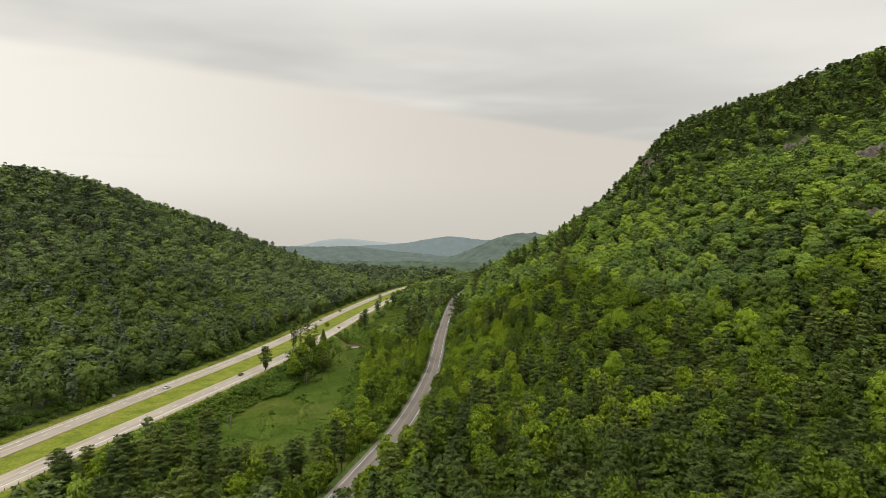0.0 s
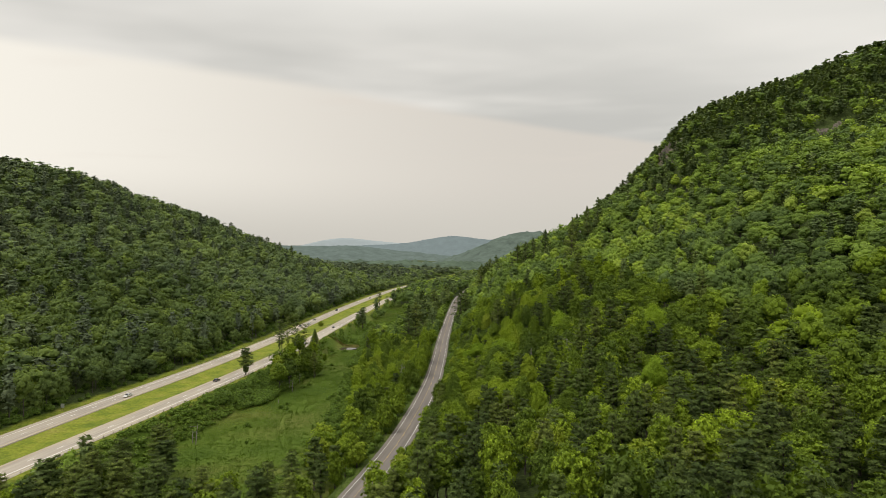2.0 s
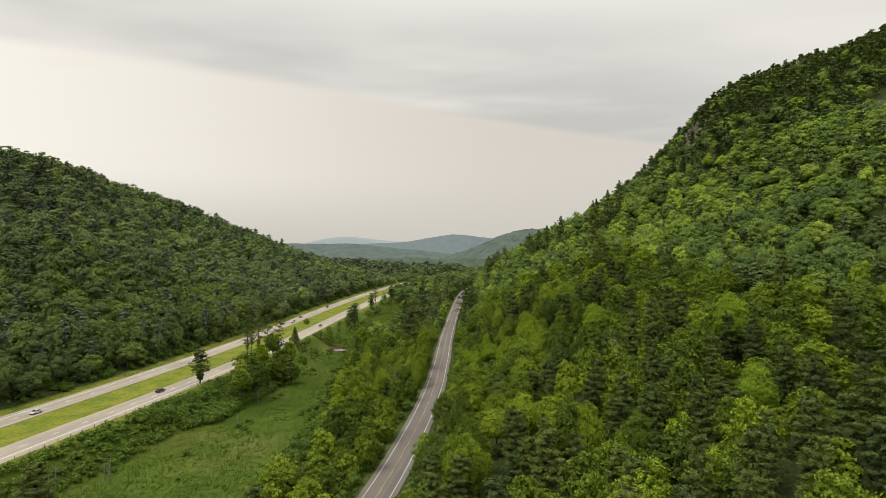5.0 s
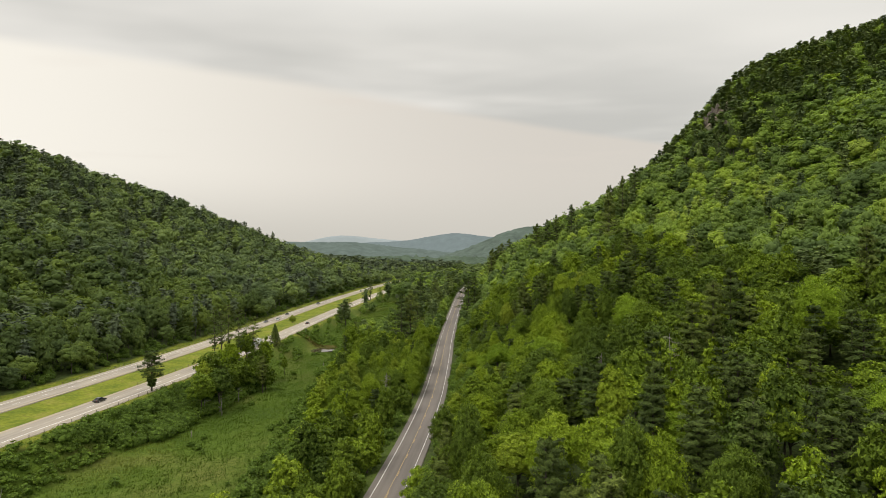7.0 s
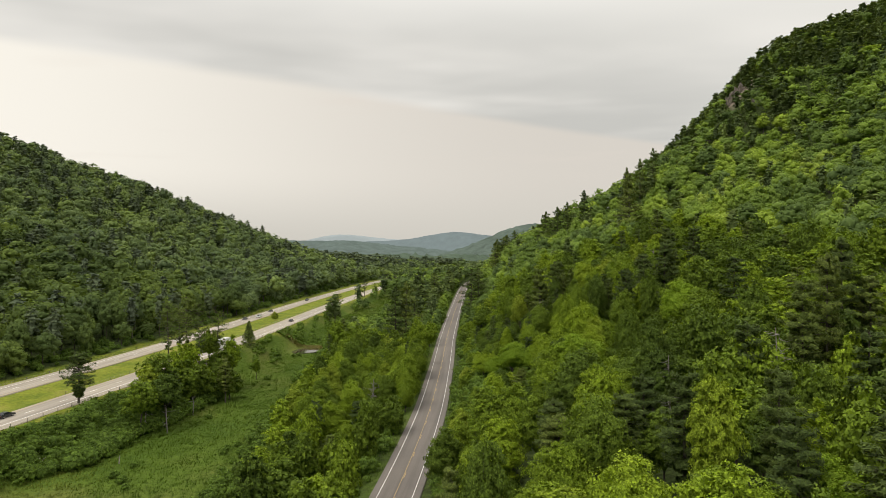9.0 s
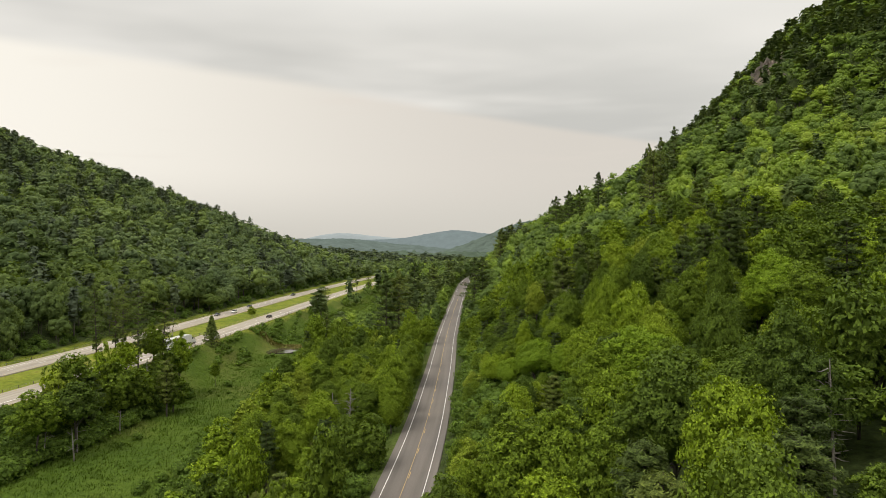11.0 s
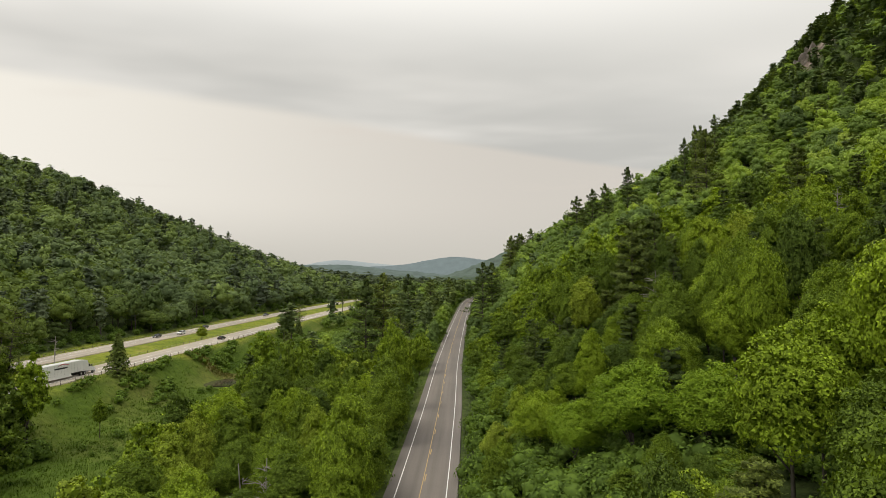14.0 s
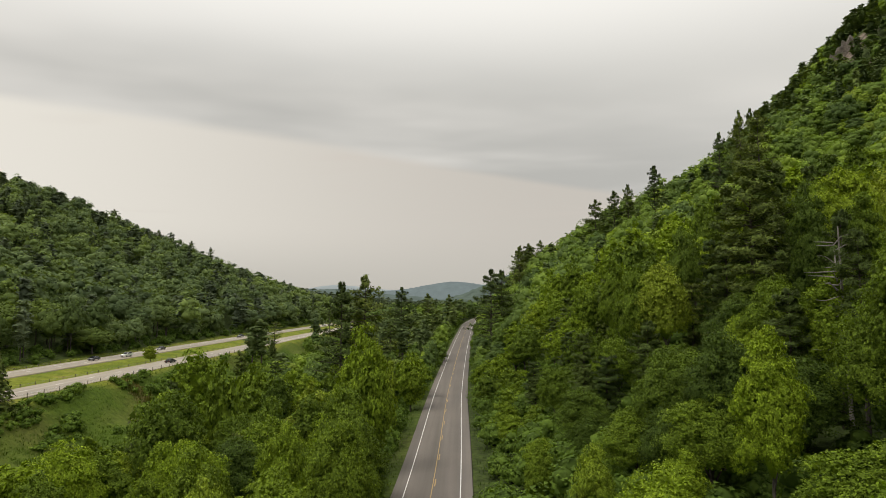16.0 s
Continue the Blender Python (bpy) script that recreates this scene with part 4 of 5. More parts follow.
def build_pool():
    th = np.linspace(0, 2 * np.pi, 40, endpoint=False)
    r = 1 + 0.12 * np.sin(3 * th + 1) + 0.08 * np.sin(5 * th)
    px, py = -77 + 10.8 * r * np.cos(th), 507 + 7.2 * r * np.sin(th)
    level = float(np.median(land(px, py))) + 0.1
    rim = np.stack([px, py, np.full(40, level)], -1)
    v = np.concatenate([rim, rim - (0, 0, 1.4), [[-77, 507, level]]])
    i = np.arange(40)
    k = (i + 1) % 40
    faces = np.concatenate([np.stack([i, k, np.full(40, 80)], -1), np.stack([i, i + 40, k], -1), np.stack([k, i + 40, k + 40], -1)])
    me = mesh_from("pond_water", v, faces, mat("still_water", water))
    tagged(new("pond_water", me), "still shallow pool reflecting the pale sky", "water", kind="structure")


build_pool()


# ---- trees that stand out singly ----
def plant(name, label, category, x, y, crown, wood, crown_mat, wood_mat, wide=1.0, tall=1.0, turn=0.0, tilt=0.0, group=""):
    t = new(name)
    t.matrix_basis = pose(x, y, float(land(x, y)), tilt, 0, turn) @ Matrix.Diagonal((wide, wide, tall, 1))
    if crown is not None:
        piece("crown", crown, t)
    piece("trunk", wood, t)
    return tagged(t, label, category, group)


def single_trees():
    rng = np.random.default_rng(77)
    fc, fw = tri_mesh("crown", FIR[0], M_NEEDLE), tri_mesh("trunk", FIR[1], M_BARK)
    plant("fir_tree", "dark conical fir at the foot of the highway bank", "tree", -93.2, 474, fc, fw, None, None, 1.0, 1.0)
    plant("fir_tree", "small dark fir beside the highway", "tree", -77.5, 614, fc, fw, None, None, 0.8, 0.8, 40)
    # tall thin pines, half bare, on the marsh edge
    thin = [pine(np.random.default_rng(300 + i), 12, 5, 70, 0.24, height=17.0, radius=5.2, start=0.36) for i in range(3)]
    tm = [(tri_mesh("crown", c, M_NEEDLE), tri_mesh("trunk", w, M_BARK)) for c, w in thin]
    for i, (x, y, s) in enumerate(((-98, 419, 1.6), (-93, 418, 1.72), (-91.3, 428, 1.45), (-100.5, 410, 1.5), (-103, 424, 1.4), (-86, 427, 1.0), (-76, 735, 0.95), (-79, 622, 0.9), (-69, 757, 0.8), (-64, 800, 0.9))):
        plant("tall_pine", "tall thin pine with a half-bare trunk", "tree", x, y, *tm[i % 3], None, None, 1.0, s, 57 * i, rng.normal() * 1.5, "tall pines on the marsh edge")
    tiers = [(tri_mesh("crown", c, M_NEEDLE), tri_mesh("trunk", w, M_BARK)) for c, w in kit(pine, 4, 13, 6, 80, 0.3, radius=4.8, start=0.26, tiered=True)]
    full = [(tri_mesh("crown", c, M_NEEDLE), tri_mesh("trunk", w, M_BARK)) for c, w in PINE_KIT[0]]
    broad = [(tri_mesh("crown", c, M_LEAF), tri_mesh("trunk", w, M_BARK)) for c, w in BROAD_KIT[("slender", 1)]]
    plant("tall_pine", "dense dark tree standing against the highway", "tree", -107.5, 369, *[tri_mesh(n, g, m) for n, g, m in zip(("crown", "trunk"), pine(np.random.default_rng(9), 13, 7, 90, 0.3, height=14.0, radius=4.0, start=0.16), (M_NEEDLE, M_BARK))], None, None, 1.35, 1.05, 20)
    for i, (x, y, w, h) in enumerate(((-23, 500, 1.75, 1.95), (-28, 496, 1.55, 1.86), (-22, 560, 1.4, 1.1), (-23, 627, 1.7, 1.78), (-12.4, 670, 1.7, 1.62), (-1, 755, 1.5, 1.4), (5, 850, 1.3, 1.25), (12, 556, 1.7, 1.62), (16.5, 566, 1.5, 1.5))):
        plant("pine_tree", "tall dark pine rising over the valley wood", "tree", x, y, *tiers[i % 4], None, None, w, h, 70 * i, 0, "pines over the valley wood")
    # pines on the skylines of the two hills, by the height of their tops
    for i, (x, y, top) in enumerate(((127, 636, 98), (138, 641, 106), (78, 642, 71), (71, 650, 68), (86, 646, 75), (57, 738, 57), (50, 735, 53), (43, 690, 50), (37, 680, 48), (35, 668, 46), (40, 676, 45), (106, 560, 84), (112, 585, 92), (152, 655, 116), (97, 640, 83),
                                     (-252, 898, 84), (-262, 895, 86), (-236, 905, 77), (-330, 880, 114), (-300, 890, 104), (-222, 915, 72))):
        h = (top + (4.5 if x > 0 else 1.5) - float(land(x, y))) / 18.0
        plant("pine_tree", "ragged dark pine on the skyline of the hill", "tree", x, y, *tiers[i % 4], None, None, 1.2 + 0.2 * (i % 4), max(h, 0.7), 50 * i, 0, "pines on the skyline")
    # tall white pines standing out of the broadleaf slope, by the height of their tops
    for i, (x, y, top) in enumerate(((63, 301, 44), (56, 296, 39), (72, 311, 46), (46, 294, 33), (58, 383, 43), (66, 388, 47), (51, 378, 39), (71, 397, 50), (32, 421, 37), (39, 429, 40), (84, 410, 52), (92, 470, 62), (45, 455, 40), (120, 330, 58), (104, 270, 46))):
        h = (top - float(land(x, y))) / 18.0
        plant("pine_tree", "tall olive-green white pine over the broadleaf slope", "tree", x, y, *full[i % 3], None, None, 1.15 + 0.15 * (i % 3), max(h, 0.7), 77 * i, 0, "white pines on the slope")
    for i, (x, y, top, w) in enumerate(((-97, 249, 9, 1.5), (-91, 240, 6, 1.6), (-104, 238, 7, 1.5), (-126, 199, 9, 1.3), (-119, 204, 8, 1.3), (-112, 215, 9, 1.4), (-107, 226, 7, 1.5), (-87, 226, 5, 1.5), (-98, 224, 8, 1.6), (-78, 216, 3, 1.4), (-118, 190, 10, 1.5), (-106, 196, 10, 1.5), (-94, 203, 9, 1.5))):
        h = (top - float(land(x, y))) / 18.0
        plant("pine_tree", "dense dark green pine at the edge of the marsh", "tree", x, y, *full[i % 3], None, None, w, h, 64 * i, 0, "pines at the foot of the marsh")
    big = [(tri_mesh("crown", c, M_LEAF_BRIGHT), tri_mesh("trunk", w, M_BARK)) for c, w in BROAD_KIT[("maple", -1)]]
    for i, (x, y, w, top) in enumerate(BRIGHT_MAPLES):
        h = (top - float(land(x, y))) / 16.5
        plant("maple_tree", "bright yellow-green maple in full leaf above the road", "tree", x, y, *big[i % 3], None, None, w, max(h, 0.4), 50 * i, 0, "bright maples")
    plant("median_tree", "small rounded tree in the grassy median", "tree", -108.5, 570, tri_mesh("crown", BROAD_KIT[("bushy", 1)][2][0], M_LEAF), tri_mesh("trunk", BROAD_KIT[("bushy", 1)][2][1], M_BARK), None, None, 0.62, 0.5)
    for x, y, w, h, r in ((-79.6, 442, 0.42, 0.5, 30), (-91, 402, 0.8, 0.8, 201)):
        plant("slender_tree", "slender green tree at the edge of the marsh", "tree", x, y, *broad[int(r) % 4], None, None, w, h, r, 0, "slender trees at the marsh edge")
    # dead trees
    for i, (x, y, h, tilt) in enumerate(((-25, 381, 14, 1), (-29, 386, 11.5, -3), (-109, 275, 6.6, 0), (-99, 283, 8.4, 1), (-89.5, 370.5, 6.5, 4), (-83, 371, 7.5, -9), (-86, 377, 7, 2), (-93, 380, 8, 12), (-97, 386, 9.5, -3), (-84, 391, 6, 1), (-90, 418, 11, 2), (-87, 426, 9.5, 0), (-103, 462, 11.5, 4), (-42.7, 366, 10, 3), (-24, 386, 11.5, 1), (-27, 390, 10, -4), (49, 290, 19, 1), (36, 300, 16, 3), (30, 402, 17, 2), (76, 430, 17, -2), (-100.9, 284.7, 5.2, 0), (-109.7, 273.3, 4.6, 2), (-93, 352, 2.6, 3), (-90, 351, 2.8, -4), (-84, 347, 2.2, 8), (-99, 340, 3.0, 5), (-62, 448, 5, 0), (-88, 520, 3.2, 2))):
        limbs = 2 if h < 6 else (46 if h > 13 else 14 if h > 9 else 5)
        me = tri_mesh("trunk", snag(np.random.default_rng(500 + i), h, limbs), M_DEAD)
        t = new("dead_tree")
        t.matrix_basis = pose(x, y, float(land(x, y)), tilt, tilt * 0.6, 31 * i)
        piece("trunk", me, t)
        tagged(t, "bare grey dead tree trunk with broken limbs" if h > 6 else "weathered grey broken stump in the marsh", "dead tree", "dead trees")


single_trees()


# ---- bare rock on the hill ----
def rock_face(n, l, bsdf):
    big, grit = noise_node(n, l, 0.22, 6, rough=0.65), noise_node(n, l, 1.4, 6, stretch=(1, 1, 2.4))
    c = ramp(n, l, big, [(0.32, (0.085, 0.074, 0.062)), (0.5, (0.165, 0.142, 0.118)), (0.7, (0.27, 0.238, 0.2))])
    c = mixed(n, l, 1.0, c, ramp(n, l, grit, [(0.3, (0.6, 0.6, 0.6)), (0.65, (1.15, 1.13, 1.1))]), "MULTIPLY")
    l.new(c, bsdf.inputs["Base Color"])
    bsdf.inputs["Roughness"].default_value = 0.92
    bump(n, l, bsdf, grit, 0.9, 0.4)


def rock_block(rng, wide, high):
    """One weathered block: a ball cut flat by joint planes, then roughened."""
    bm = bmesh.new()
    bmesh.ops.create_icosphere(bm, subdivisions=4, radius=1)
    cuts = [(Vector(unit(rng.normal(size=3) * (1, 1, 0.7))), rng.uniform(0.52, 0.85)) for _ in range(11)]
    for v in bm.verts:
        for nrm, far in cuts:
            over = v.co.dot(nrm) - far
            if over > 0:
                v.co -= nrm * over
        v.co += v.co * 0.10 * noise.noise(v.co * 2.6 + Vector((wide, high, 0))) + v.co * 0.05 * noise.noise(v.co * 7.0)
        v.co = Vector((v.co.x * wide * 0.7, v.co.y * wide * 0.5, v.co.z * high * 0.75))
    return bm


def build_outcrops():
    m = mat("weathered_rock", rock_face)
    for i, (x, y, w, h, clear) in enumerate(OUTCROPS):
        rng = np.random.default_rng(900 + i)
        r = tagged(new("rock_outcrop"), "grey-brown bare rock ledge on the wooded hillside", "rock", "rock ledges on the hill")
        r.matrix_basis = pose(x, y, float(land(x, y)), 0, 0, -20)
        for k in range(4):
            dx, dy = w * (k - 1.5) * 0.26, rng.uniform(-0.12, 0.12) * w
            b = part("boulder", rock_block(rng, w * rng.uniform(0.32, 0.5), h * rng.uniform(0.7, 1.1)), m, r)
            b.location = (dx, dy, float(land(x + dx, y + dy - 2)) - float(land(x, y)) + h * rng.uniform(0.05, 0.25))
            b.rotation_euler = (rng.uniform(-0.15, 0.15), rng.uniform(-0.3, 0.3), rng.uniform(-0.4, 0.4))


build_outcrops()


# ---- roadside furniture ----
def box(bm, cx, cy, cz, sx, sy, sz, bevel=0.0):
    m = bmesh.ops.create_cube(bm, size=1, matrix=Matrix.Translation((cx, cy, cz)) @ Matrix.Diagonal((sx, sy, sz, 1)))
    if bevel:
        es = list({e for v in m["verts"] for e in v.link_edges})
        bmesh.ops.bevel(bm, geom=es, offset=bevel, segments=2, affect="EDGES", profile=0.5)
    return bm


def plain(name, rgb, rough=0.5, metal=0.0, coat=0.0, vary=0.12, scale=2.0):
    def build(n, l, bsdf):
        f = noise_node(n, l, scale, 4)
        l.new(ramp(n, l, f, [(0.3, tuple(k * (1 - vary) for k in rgb)), (0.7, tuple(k * (1 + vary) for k in rgb))]), bsdf.inputs["Base Color"])
        bsdf.inputs["Roughness"].default_value, bsdf.inputs["Metallic"].default_value = rough, metal
        bsdf.inputs["Coat Weight"].default_value = coat
    return mat(name, build)


M_STEEL = plain("rusty_steel_post", (0.13, 0.105, 0.085), 0.7, 0.4)
M_CABLE = plain("steel_cable", (0.28, 0.28, 0.27), 0.5, 0.8)
M_GALV = plain("galvanised_metal", (0.42, 0.43, 0.42), 0.5, 0.6)


def build_rail(name, label, offset, y0, y1):
    bm = bmesh.new()
    box(bm, 0, 0, 0.3, 0.12, 0.12, 1.3, 0.012)
    post = bpy.data.meshes.new("post")
    bm.to_mesh(post)
    bm.free()
    post.materials.append(M_STEEL)
    rail = tagged(new(name), label, "guide rail")
    off = offset if callable(offset) else (lambda y: offset)
    line = []
    for y in np.arange(y0, y1, 5.0):
        x = float(high_x(y)) + float(off(y))
        z = float(land(x, y))
        p = piece("post", post, rail)
        p.location = (x, y, z)
        line.append((x, y, z))
    for h in (0.55, 0.78):
        cable = tube([(a + 0.07, b, c + h) for a, b, c in line], [0.018] * len(line), 4)
        piece("cable", tri_mesh("cable", cable, M_CABLE), rail, "thin steel cable")


build_rail("cable_guide_rail", "row of low posts with steel cables beside the highway", 3.5, 160, 640)
build_rail("cable_guide_rail", "row of low posts with steel cables along the median", -9.6, 380, 660)
build_rail("cable_guide_rail", "row of low posts with steel cables under the trees", lambda y: float(median_end(y)) - 12.0, 380, 700)


def build_sign():
    s = tagged(new("road_sign"), "grey back of a road sign on two posts", "sign")
    x, y = -160.5, 297
    s.location = (x, y, float(land(x, y)))
    for dx in (-0.45, 0.45):
        part("post", box(bmesh.new(), dx, 0, 1.35, 0.09, 0.09, 3.3, 0.01), M_STEEL, s)
    part("panel", box(bmesh.new(), 0, -0.07, 2.3, 1.5, 0.04, 1.7, 0.01), M_GALV, s, "plain metal sign panel")


build_sign()


# ---- vehicles ----
M_TYRE = plain("tyre_rubber", (0.02, 0.02, 0.02), 0.85)
M_RIM = plain("wheel_rim", (0.45, 0.45, 0.46), 0.35, 0.8)
M_GLASS = plain("dark_window_glass", (0.018, 0.022, 0.025), 0.06)
M_TRAILER = plain("white_trailer_panel", (0.74, 0.74, 0.72), 0.4, 0, 0.2, 0.05, 0.6)
M_CABPAINT = plain("white_cab_paint", (0.78, 0.78, 0.77), 0.25, 0, 0.6, 0.03)
M_TRIM = plain("black_plastic_trim", (0.03, 0.03, 0.032), 0.6)
M_LAMP_RED, M_LAMP_WHITE = plain("red_tail_lamp", (0.35, 0.02, 0.02), 0.25), plain("clear_headlamp", (0.7, 0.7, 0.68), 0.15)
M_LOGO_RED, M_LOGO_DARK = plain("red_emblem_film", (0.42, 0.03, 0.05), 0.4), plain("dark_lettering_film", (0.03, 0.03, 0.04), 0.4)


def cylinder(r, w, segs=20):
    bm = bmesh.new()
    bmesh.ops.create_cone(bm, cap_ends=True, segments=segs, radius1=r, radius2=r, depth=w, matrix=Matrix.Rotation(math.pi / 2, 4, "Y"))
    es = [e for e in bm.edges if len(e.link_faces) == 2 and max(len(f.verts) for f in e.link_faces) > 4]
    bmesh.ops.bevel(bm, geom=es, offset=min(0.05, r * 0.14), segments=2, affect="EDGES")
    return bm


def wheel(parent, x, y, r, w):
    t = part("wheel", cylinder(r, w), M_TYRE, parent, "black rubber tyre on a metal rim")
    t.location = (x, y, r)
    rim = part("rim", cylinder(r * 0.58, w * 0.35), M_RIM, t, "bright metal rim")
    rim.location = (math.copysign(w * 0.36, x), 0, 0)


def extrude_side(profile, width, inset=0.0, bevel=0.05):
    """A body from its side outline (y, z), drawn in at the top by inset."""
    bm = bmesh.new()
    zs = [p[1] for p in profile]
    lo, hi = min(zs), max(zs)
    sides = []
    for sx in (-1, 1):
        sides.append([bm.verts.new((sx * (width / 2 - inset * ((z - lo) / (hi - lo)) ** 1.5), y, z)) for y, z in profile])
    n = len(profile)
    for i in range(n):
        j = (i + 1) % n
        bm.faces.new((sides[0][i], sides[0][j], sides[1][j], sides[1][i]))
    bm.faces.new(sides[0][::-1]), bm.faces.new(sides[1])
    bmesh.ops.recalc_face_normals(bm, faces=bm.faces)
    bmesh.ops.bevel(bm, geom=list(bm.edges), offset=bevel, segments=2, affect="EDGES", profile=0.6)
    return bm


def pane(a, b, c, d, thick=0.02):
    bm = bmesh.new()
    vs = [bm.verts.new(p) for p in (a, b, c, d)]
    f = bm.faces.new(vs)
    bm.normal_update()
    ext = bmesh.ops.extrude_face_region(bm, geom=[f])
    bmesh.ops.translate(bm, verts=[v for v in ext["geom"] if isinstance(v, bmesh.types.BMVert)], vec=f.normal * thick)
    return bm


def heading(y, back=False):
    slope = float(high_x(y + 2) - high_x(y - 2)) / 4
    return -math.degrees(math.atan(slope)) + (180 if back else 0)


def put_on_lane(ob, y, off, back=False):
    ob.matrix_basis = pose(float(high_x(y)) + off, y, float(high_z(y)) + 0.004, 0, 0, heading(y, back))


def build_car(kind, rgb, label, y, off, back):
    c = new(kind)
    paint_m = plain(kind + "_paint", rgb, 0.28, 0.25, 0.7, 0.03)
    if kind == "pickup_truck":
        length, hood_z, roof_z, wdt = 5.6, 1.12, 1.85, 1.95
        body = [(-2.8, 0.5), (-2.8, 1.15), (-0.75, 1.18), (0.95, 1.15), (2.6, 1.08), (2.8, 0.85), (2.8, 0.45)]
        cab = [(-0.8, 1.15), (-0.65, 1.83), (0.35, 1.85), (1.15, 1.15)]
    elif kind == "sport_utility_car":
        length, wdt = 4.7, 1.88
        body = [(-2.35, 0.45), (-2.38, 1.05), (0.9, 1.05), (2.2, 0.95), (2.35, 0.75), (2.35, 0.42)]
        cab = [(-2.3, 1.03), (-2.05, 1.62), (-0.2, 1.72), (0.35, 1.68), (1.2, 1.03)]
    else:
        length, wdt = 4.6, 1.8
        body = [(-2.3, 0.38), (-2.3, 0.92), (-1.6, 0.95), (0.9, 0.92), (2.15, 0.78), (2.3, 0.6), (2.3, 0.36)]
        cab = [(-1.7, 0.92), (-0.95, 1.42), (0.2, 1.45), (1.1, 0.92)]
    part("body", extrude_side(body, wdt, 0.06, 0.06), paint_m, c)
    cabin = part("cabin", extrude_side(cab, wdt - 0.08, 0.2, 0.05), paint_m, c)
    lo, hi = cab[0][1] + 0.06, max(p[1] for p in cab) - 0.1
    f0, f1 = cab[-1], cab[-2]
    b0, b1 = cab[0], cab[1]
    w0, w1 = wdt / 2 - 0.14, wdt / 2 - 0.28
    part("windscreen", pane((-w0, f0[0] - 0.02, f0[1] + 0.05), (w0, f0[0] - 0.02, f0[1] + 0.05), (w1, f1[0] + 0.06, f1[1] - 0.05), (-w1, f1[0] + 0.06, f1[1] - 0.05), 0.03), M_GLASS, cabin, "dark glass")
    part("rear_window", pane((w0, b0[0] + 0.02, b0[1] + 0.08), (-w0, b0[0] + 0.02, b0[1] + 0.08), (-w1, b1[0] - 0.05, b1[1] - 0.06), (w1, b1[0] - 0.05, b1[1] - 0.06), 0.03), M_GLASS, cabin, "dark glass")
    for sx in (-1, 1):
        xo, xi = sx * (wdt / 2 - 0.055), sx * (wdt / 2 - 0.2)
        q = [(xo, b0[0] + 0.35, lo + 0.03), (xo, f0[0] - 0.42, lo + 0.03), (xi, f1[0] - 0.02, hi), (xi, b1[0] + 0.15, hi)]
        part("side_window", pane(*(q if sx > 0 else q[::-1]), 0.03), M_GLASS, cabin, "dark glass")
        for yy in (-length * 0.29, length * 0.3):
            wheel(c, sx * (wdt / 2 - 0.1), yy, 0.34 if length < 5 else 0.39, 0.22)
        part("headlight", box(bmesh.new(), sx * (wdt / 2 - 0.3), length / 2 - 0.03, body[-2][1] - 0.02, 0.34, 0.12, 0.14, 0.02), M_LAMP_WHITE, c, "clear headlight")
        part("tail_light", box(bmesh.new(), sx * (wdt / 2 - 0.22), -length / 2 + 0.01, body[1][1] - 0.18, 0.28, 0.08, 0.2, 0.02), M_LAMP_RED, c, "red tail light")
        part("mirror", box(bmesh.new(), sx * (wdt / 2 + 0.08), f0[0] - 0.35, lo + 0.08, 0.2, 0.1, 0.13, 0.02), M_TRIM, c, "black door mirror")
    part("bumper", box(bmesh.new(), 0, length / 2 + 0.02, 0.48, wdt - 0.1, 0.1, 0.16, 0.03), M_TRIM, c, "dark front bumper")
    put_on_lane(c, y, off, back)
    tagged(c, label, "car")


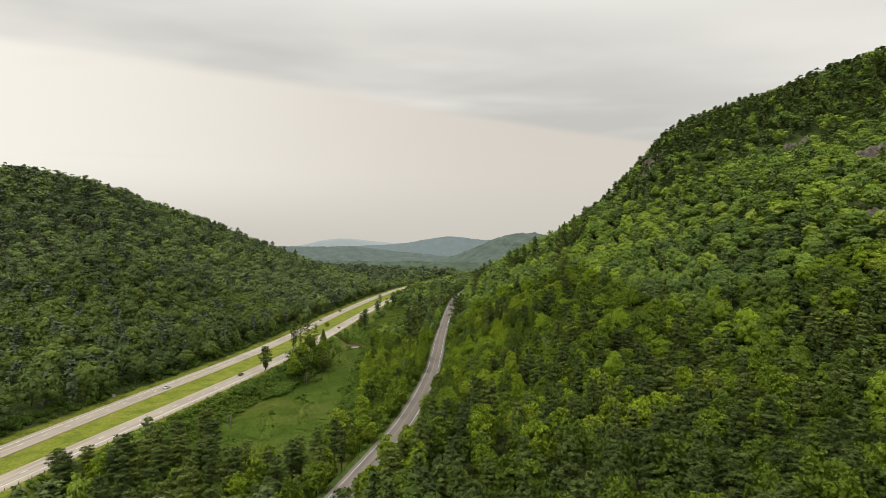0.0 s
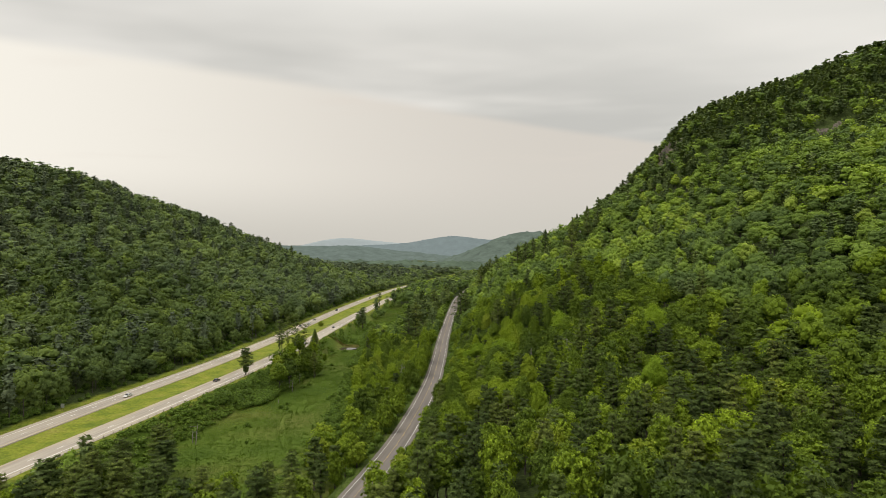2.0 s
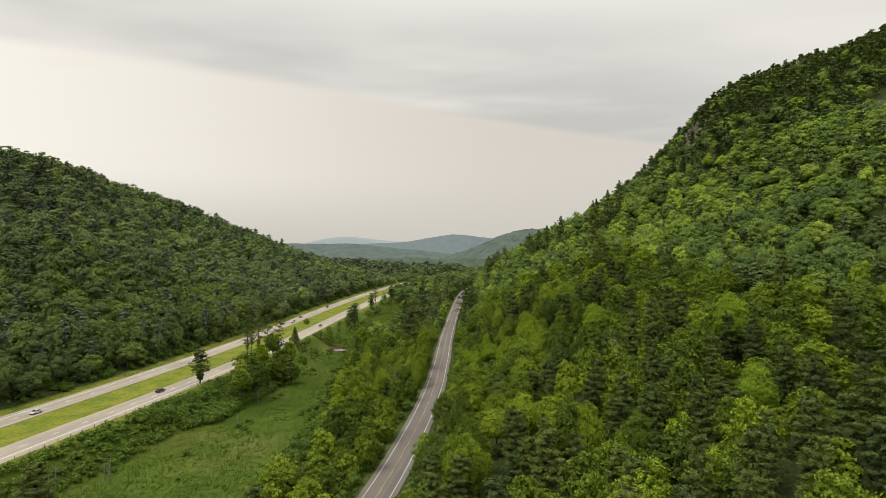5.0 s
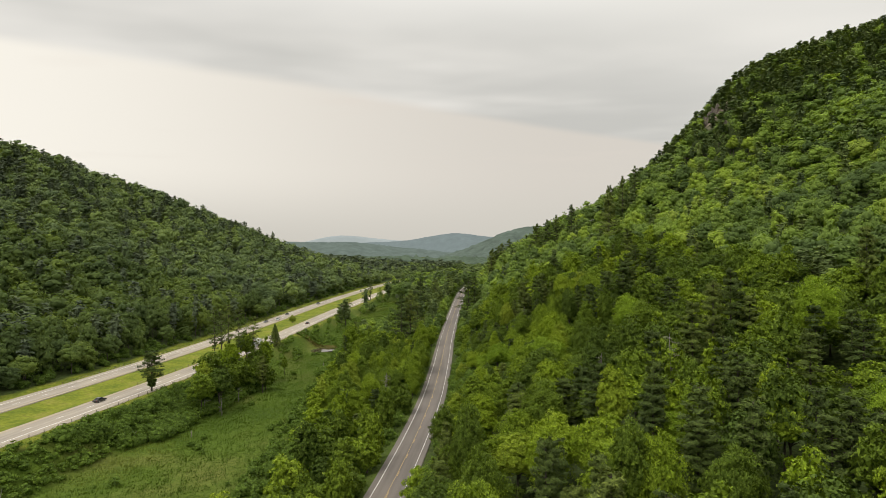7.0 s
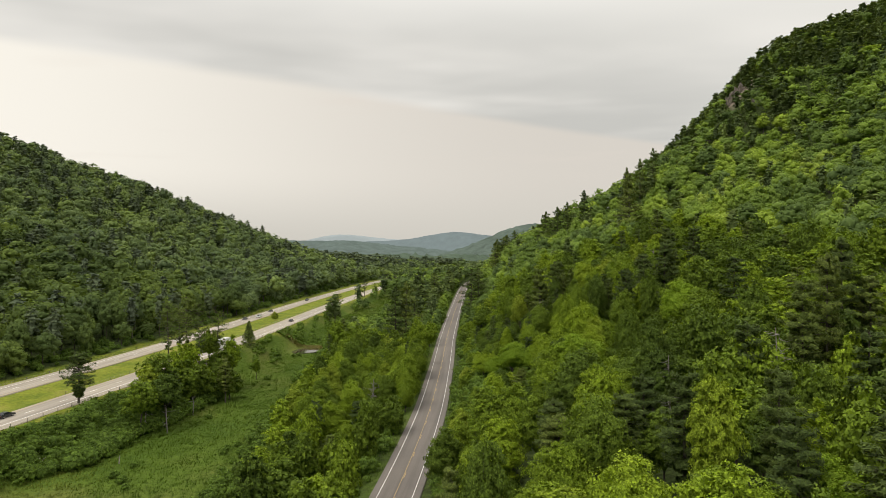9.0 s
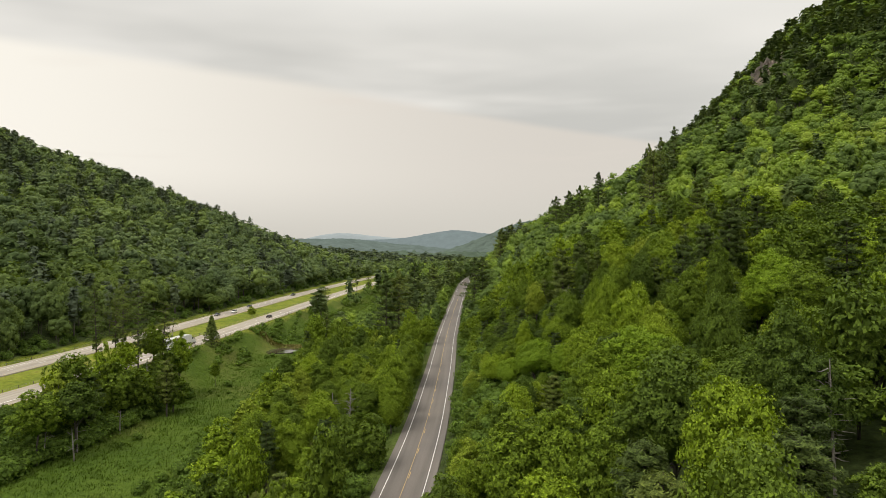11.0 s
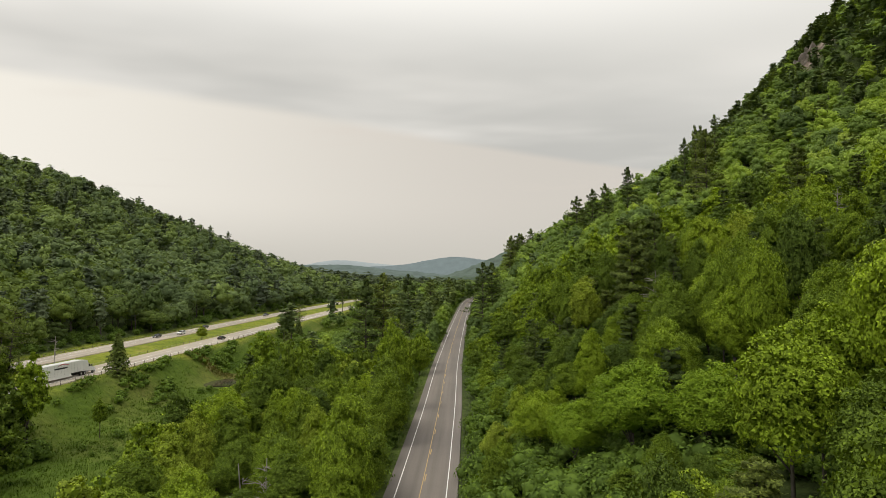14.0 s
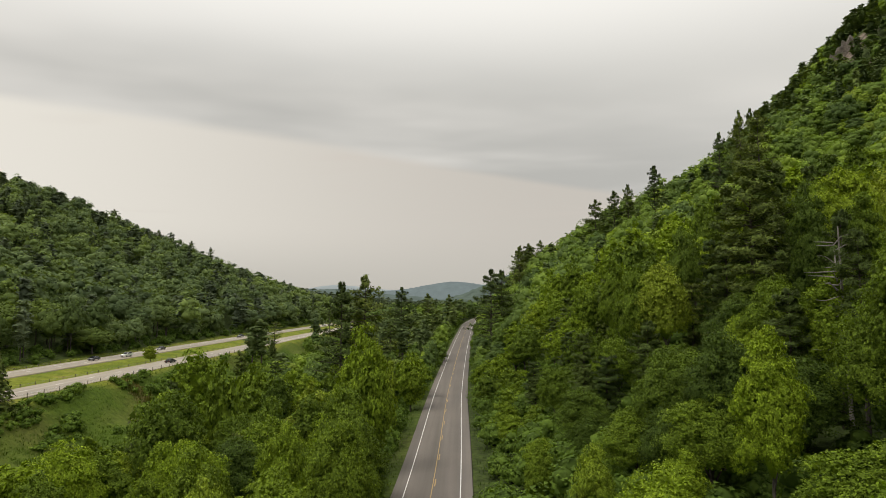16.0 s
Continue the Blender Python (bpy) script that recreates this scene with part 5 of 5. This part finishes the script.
def build_truck():
    t = new("semi_trailer_truck")
    box_body = part("trailer_body", box(bmesh.new(), 0, -5.2, 2.65, 2.6, 16.2, 2.9, 0.05), M_TRAILER, t, "white panelled cargo trailer")
    for k in range(13):
        for sx in (-1, 1):
            part("panel_seam", box(bmesh.new(), sx * 1.305, -12.4 + 1.2 * k, 2.65, 0.012, 0.03, 2.75), M_GALV, box_body)
    for sx in (-1, 1):
        part("rear_door", box(bmesh.new(), sx * 0.63, -13.32, 2.65, 1.2, 0.05, 2.7, 0.015), M_TRAILER, box_body, "white rear cargo door")
        part("door_rod", box(bmesh.new(), sx * 0.25, -13.37, 2.65, 0.04, 0.04, 2.6), M_GALV, box_body)
        part("tail_light", box(bmesh.new(), sx * 1.1, -13.34, 1.1, 0.25, 0.06, 0.12, 0.015), M_LAMP_RED, box_body, "red tail light")
        part("side_skirt", box(bmesh.new(), sx * 1.24, -5.5, 0.82, 0.04, 7.6, 0.75, 0.01), M_TRAILER, t, "white aerodynamic side skirt")
        # emblem: a plain swoosh over a plain bar of lettering
        bm = bmesh.new()
        n = 14
        ring = []
        for i in range(n + 1):
            a = i / n
            yy = -6.6 + 4.4 * a
            z0 = 3.25 + 0.55 * math.sin(math.pi * (0.15 + 0.75 * a))
            wd = 0.03 + 0.2 * math.sin(math.pi * a)
            ring.append((bm.verts.new((sx * 1.312, yy * 1.0, z0)), bm.verts.new((sx * 1.312, yy, z0 + wd))))
        for p, q in zip(ring, ring[1:]):
            bm.faces.new((p[0], q[0], q[1], p[1]))
        part("emblem", bm, M_LOGO_RED, box_body, "red curved emblem")
        part("lettering", box(bmesh.new(), sx * 1.308, -5.3, 2.95, 0.01, 4.6, 0.36), M_LOGO_DARK, box_body, "dark bar of lettering")
    part("underride_guard", box(bmesh.new(), 0, -13.25, 0.6, 2.3, 0.1, 0.12, 0.02), M_TRIM, t)
    part("chassis", box(bmesh.new(), 0, 1.0, 0.95, 0.9, 9.6, 0.3, 0.03), M_TRIM, t)
    sleeper = part("sleeper", extrude_side([(2.95, 1.1), (2.95, 3.75), (3.7, 3.95), (4.9, 3.75), (5.15, 3.1), (5.15, 1.1)], 2.45, 0.1, 0.08), M_CABPAINT, t, "white sleeper cab")
    cab = part("cab", extrude_side([(5.1, 0.9), (5.1, 3.05), (5.75, 2.85), (6.3, 2.1), (6.35, 0.9)], 2.35, 0.12, 0.07), M_CABPAINT, t, "white driver's cab")
    part("windscreen", pane((-0.95, 6.36, 2.12), (0.95, 6.36, 2.12), (0.9, 5.84, 2.86), (-0.9, 5.84, 2.86), 0.03), M_GLASS, cab, "dark glass")
    part("hood", extrude_side([(6.3, 0.75), (6.3, 2.05), (7.7, 1.8), (8.1, 1.45), (8.1, 0.7)], 2.0, 0.15, 0.1), M_CABPAINT, t, "white sloping hood")
    part("grille", box(bmesh.new(), 0, 8.12, 1.15, 1.1, 0.06, 0.75, 0.02), M_GALV, t, "bright grille")
    part("bumper", box(bmesh.new(), 0, 8.12, 0.55, 2.4, 0.2, 0.4, 0.06), M_CABPAINT, t, "white front bumper")
    for sx in (-1, 1):
        q = [(sx * 1.18, 5.3, 1.95), (sx * 1.18, 6.15, 1.95), (sx * 1.12, 5.75, 2.7), (sx * 1.12, 5.3, 2.75)]
        part("side_window", pane(*(q if sx > 0 else q[::-1]), 0.03), M_GLASS, cab, "dark glass")
        part("fuel_tank", box(bmesh.new(), sx * 1.0, 4.2, 0.75, 0.55, 1.9, 0.6, 0.18), M_RIM, t, "polished fuel tank")
        part("fender", extrude_side([(6.4, 0.75), (6.5, 1.2), (7.1, 1.35), (7.8, 1.1), (8.0, 0.7)], 0.5, 0.02, 0.04), M_CABPAINT, t).location = (sx * 0.98, 0, 0)
        part("headlight", box(bmesh.new(), sx * 0.85, 8.05, 1.0, 0.35, 0.14, 0.25, 0.04), M_LAMP_WHITE, t, "clear headlight")
        part("mirror", box(bmesh.new(), sx * 1.42, 6.2, 2.25, 0.25, 0.12, 0.65, 0.04), M_TRIM, t, "black side mirror")
        for yy in (-12.0, -10.7, 2.3, 3.6):
            wheel(t, sx * 1.02, yy, 0.52, 0.52)
        wheel(t, sx * 1.05, 7.1, 0.52, 0.3)
    put_on_lane(t, 466.0, -1.9)
    tagged(t, "white semi-trailer truck with a red emblem, driving north", "truck")


build_truck()
S = lambda y, lane: float(median_end(y)) + lane
build_car("sedan", (0.66, 0.66, 0.65), "white sedan on the southbound carriageway", 321, S(321, -2.9), True)
build_car("sedan", (0.025, 0.026, 0.03), "black sedan on the northbound carriageway", 354, -5.6, False)
build_car("sedan", (0.03, 0.03, 0.034), "dark sedan heading north far off", 556, -1.9, False)
build_car("sedan", (0.06, 0.06, 0.065), "dark grey sedan on the southbound carriageway", 564, S(564, -6.6), True)
build_car("sport_utility_car", (0.72, 0.72, 0.71), "white utility car on the southbound carriageway", 577, S(577, -2.9), True)
build_car("sedan", (0.04, 0.035, 0.035), "black sedan on the southbound carriageway", 608, S(608, -6.6), True)
build_car("pickup_truck", (0.07, 0.075, 0.085), "dark grey pickup truck on the southbound carriageway", 690, S(690, -6.6), True)
build_car("sport_utility_car", (0.70, 0.70, 0.69), "white utility car far up the southbound carriageway", 835, S(835, -2.9), True)
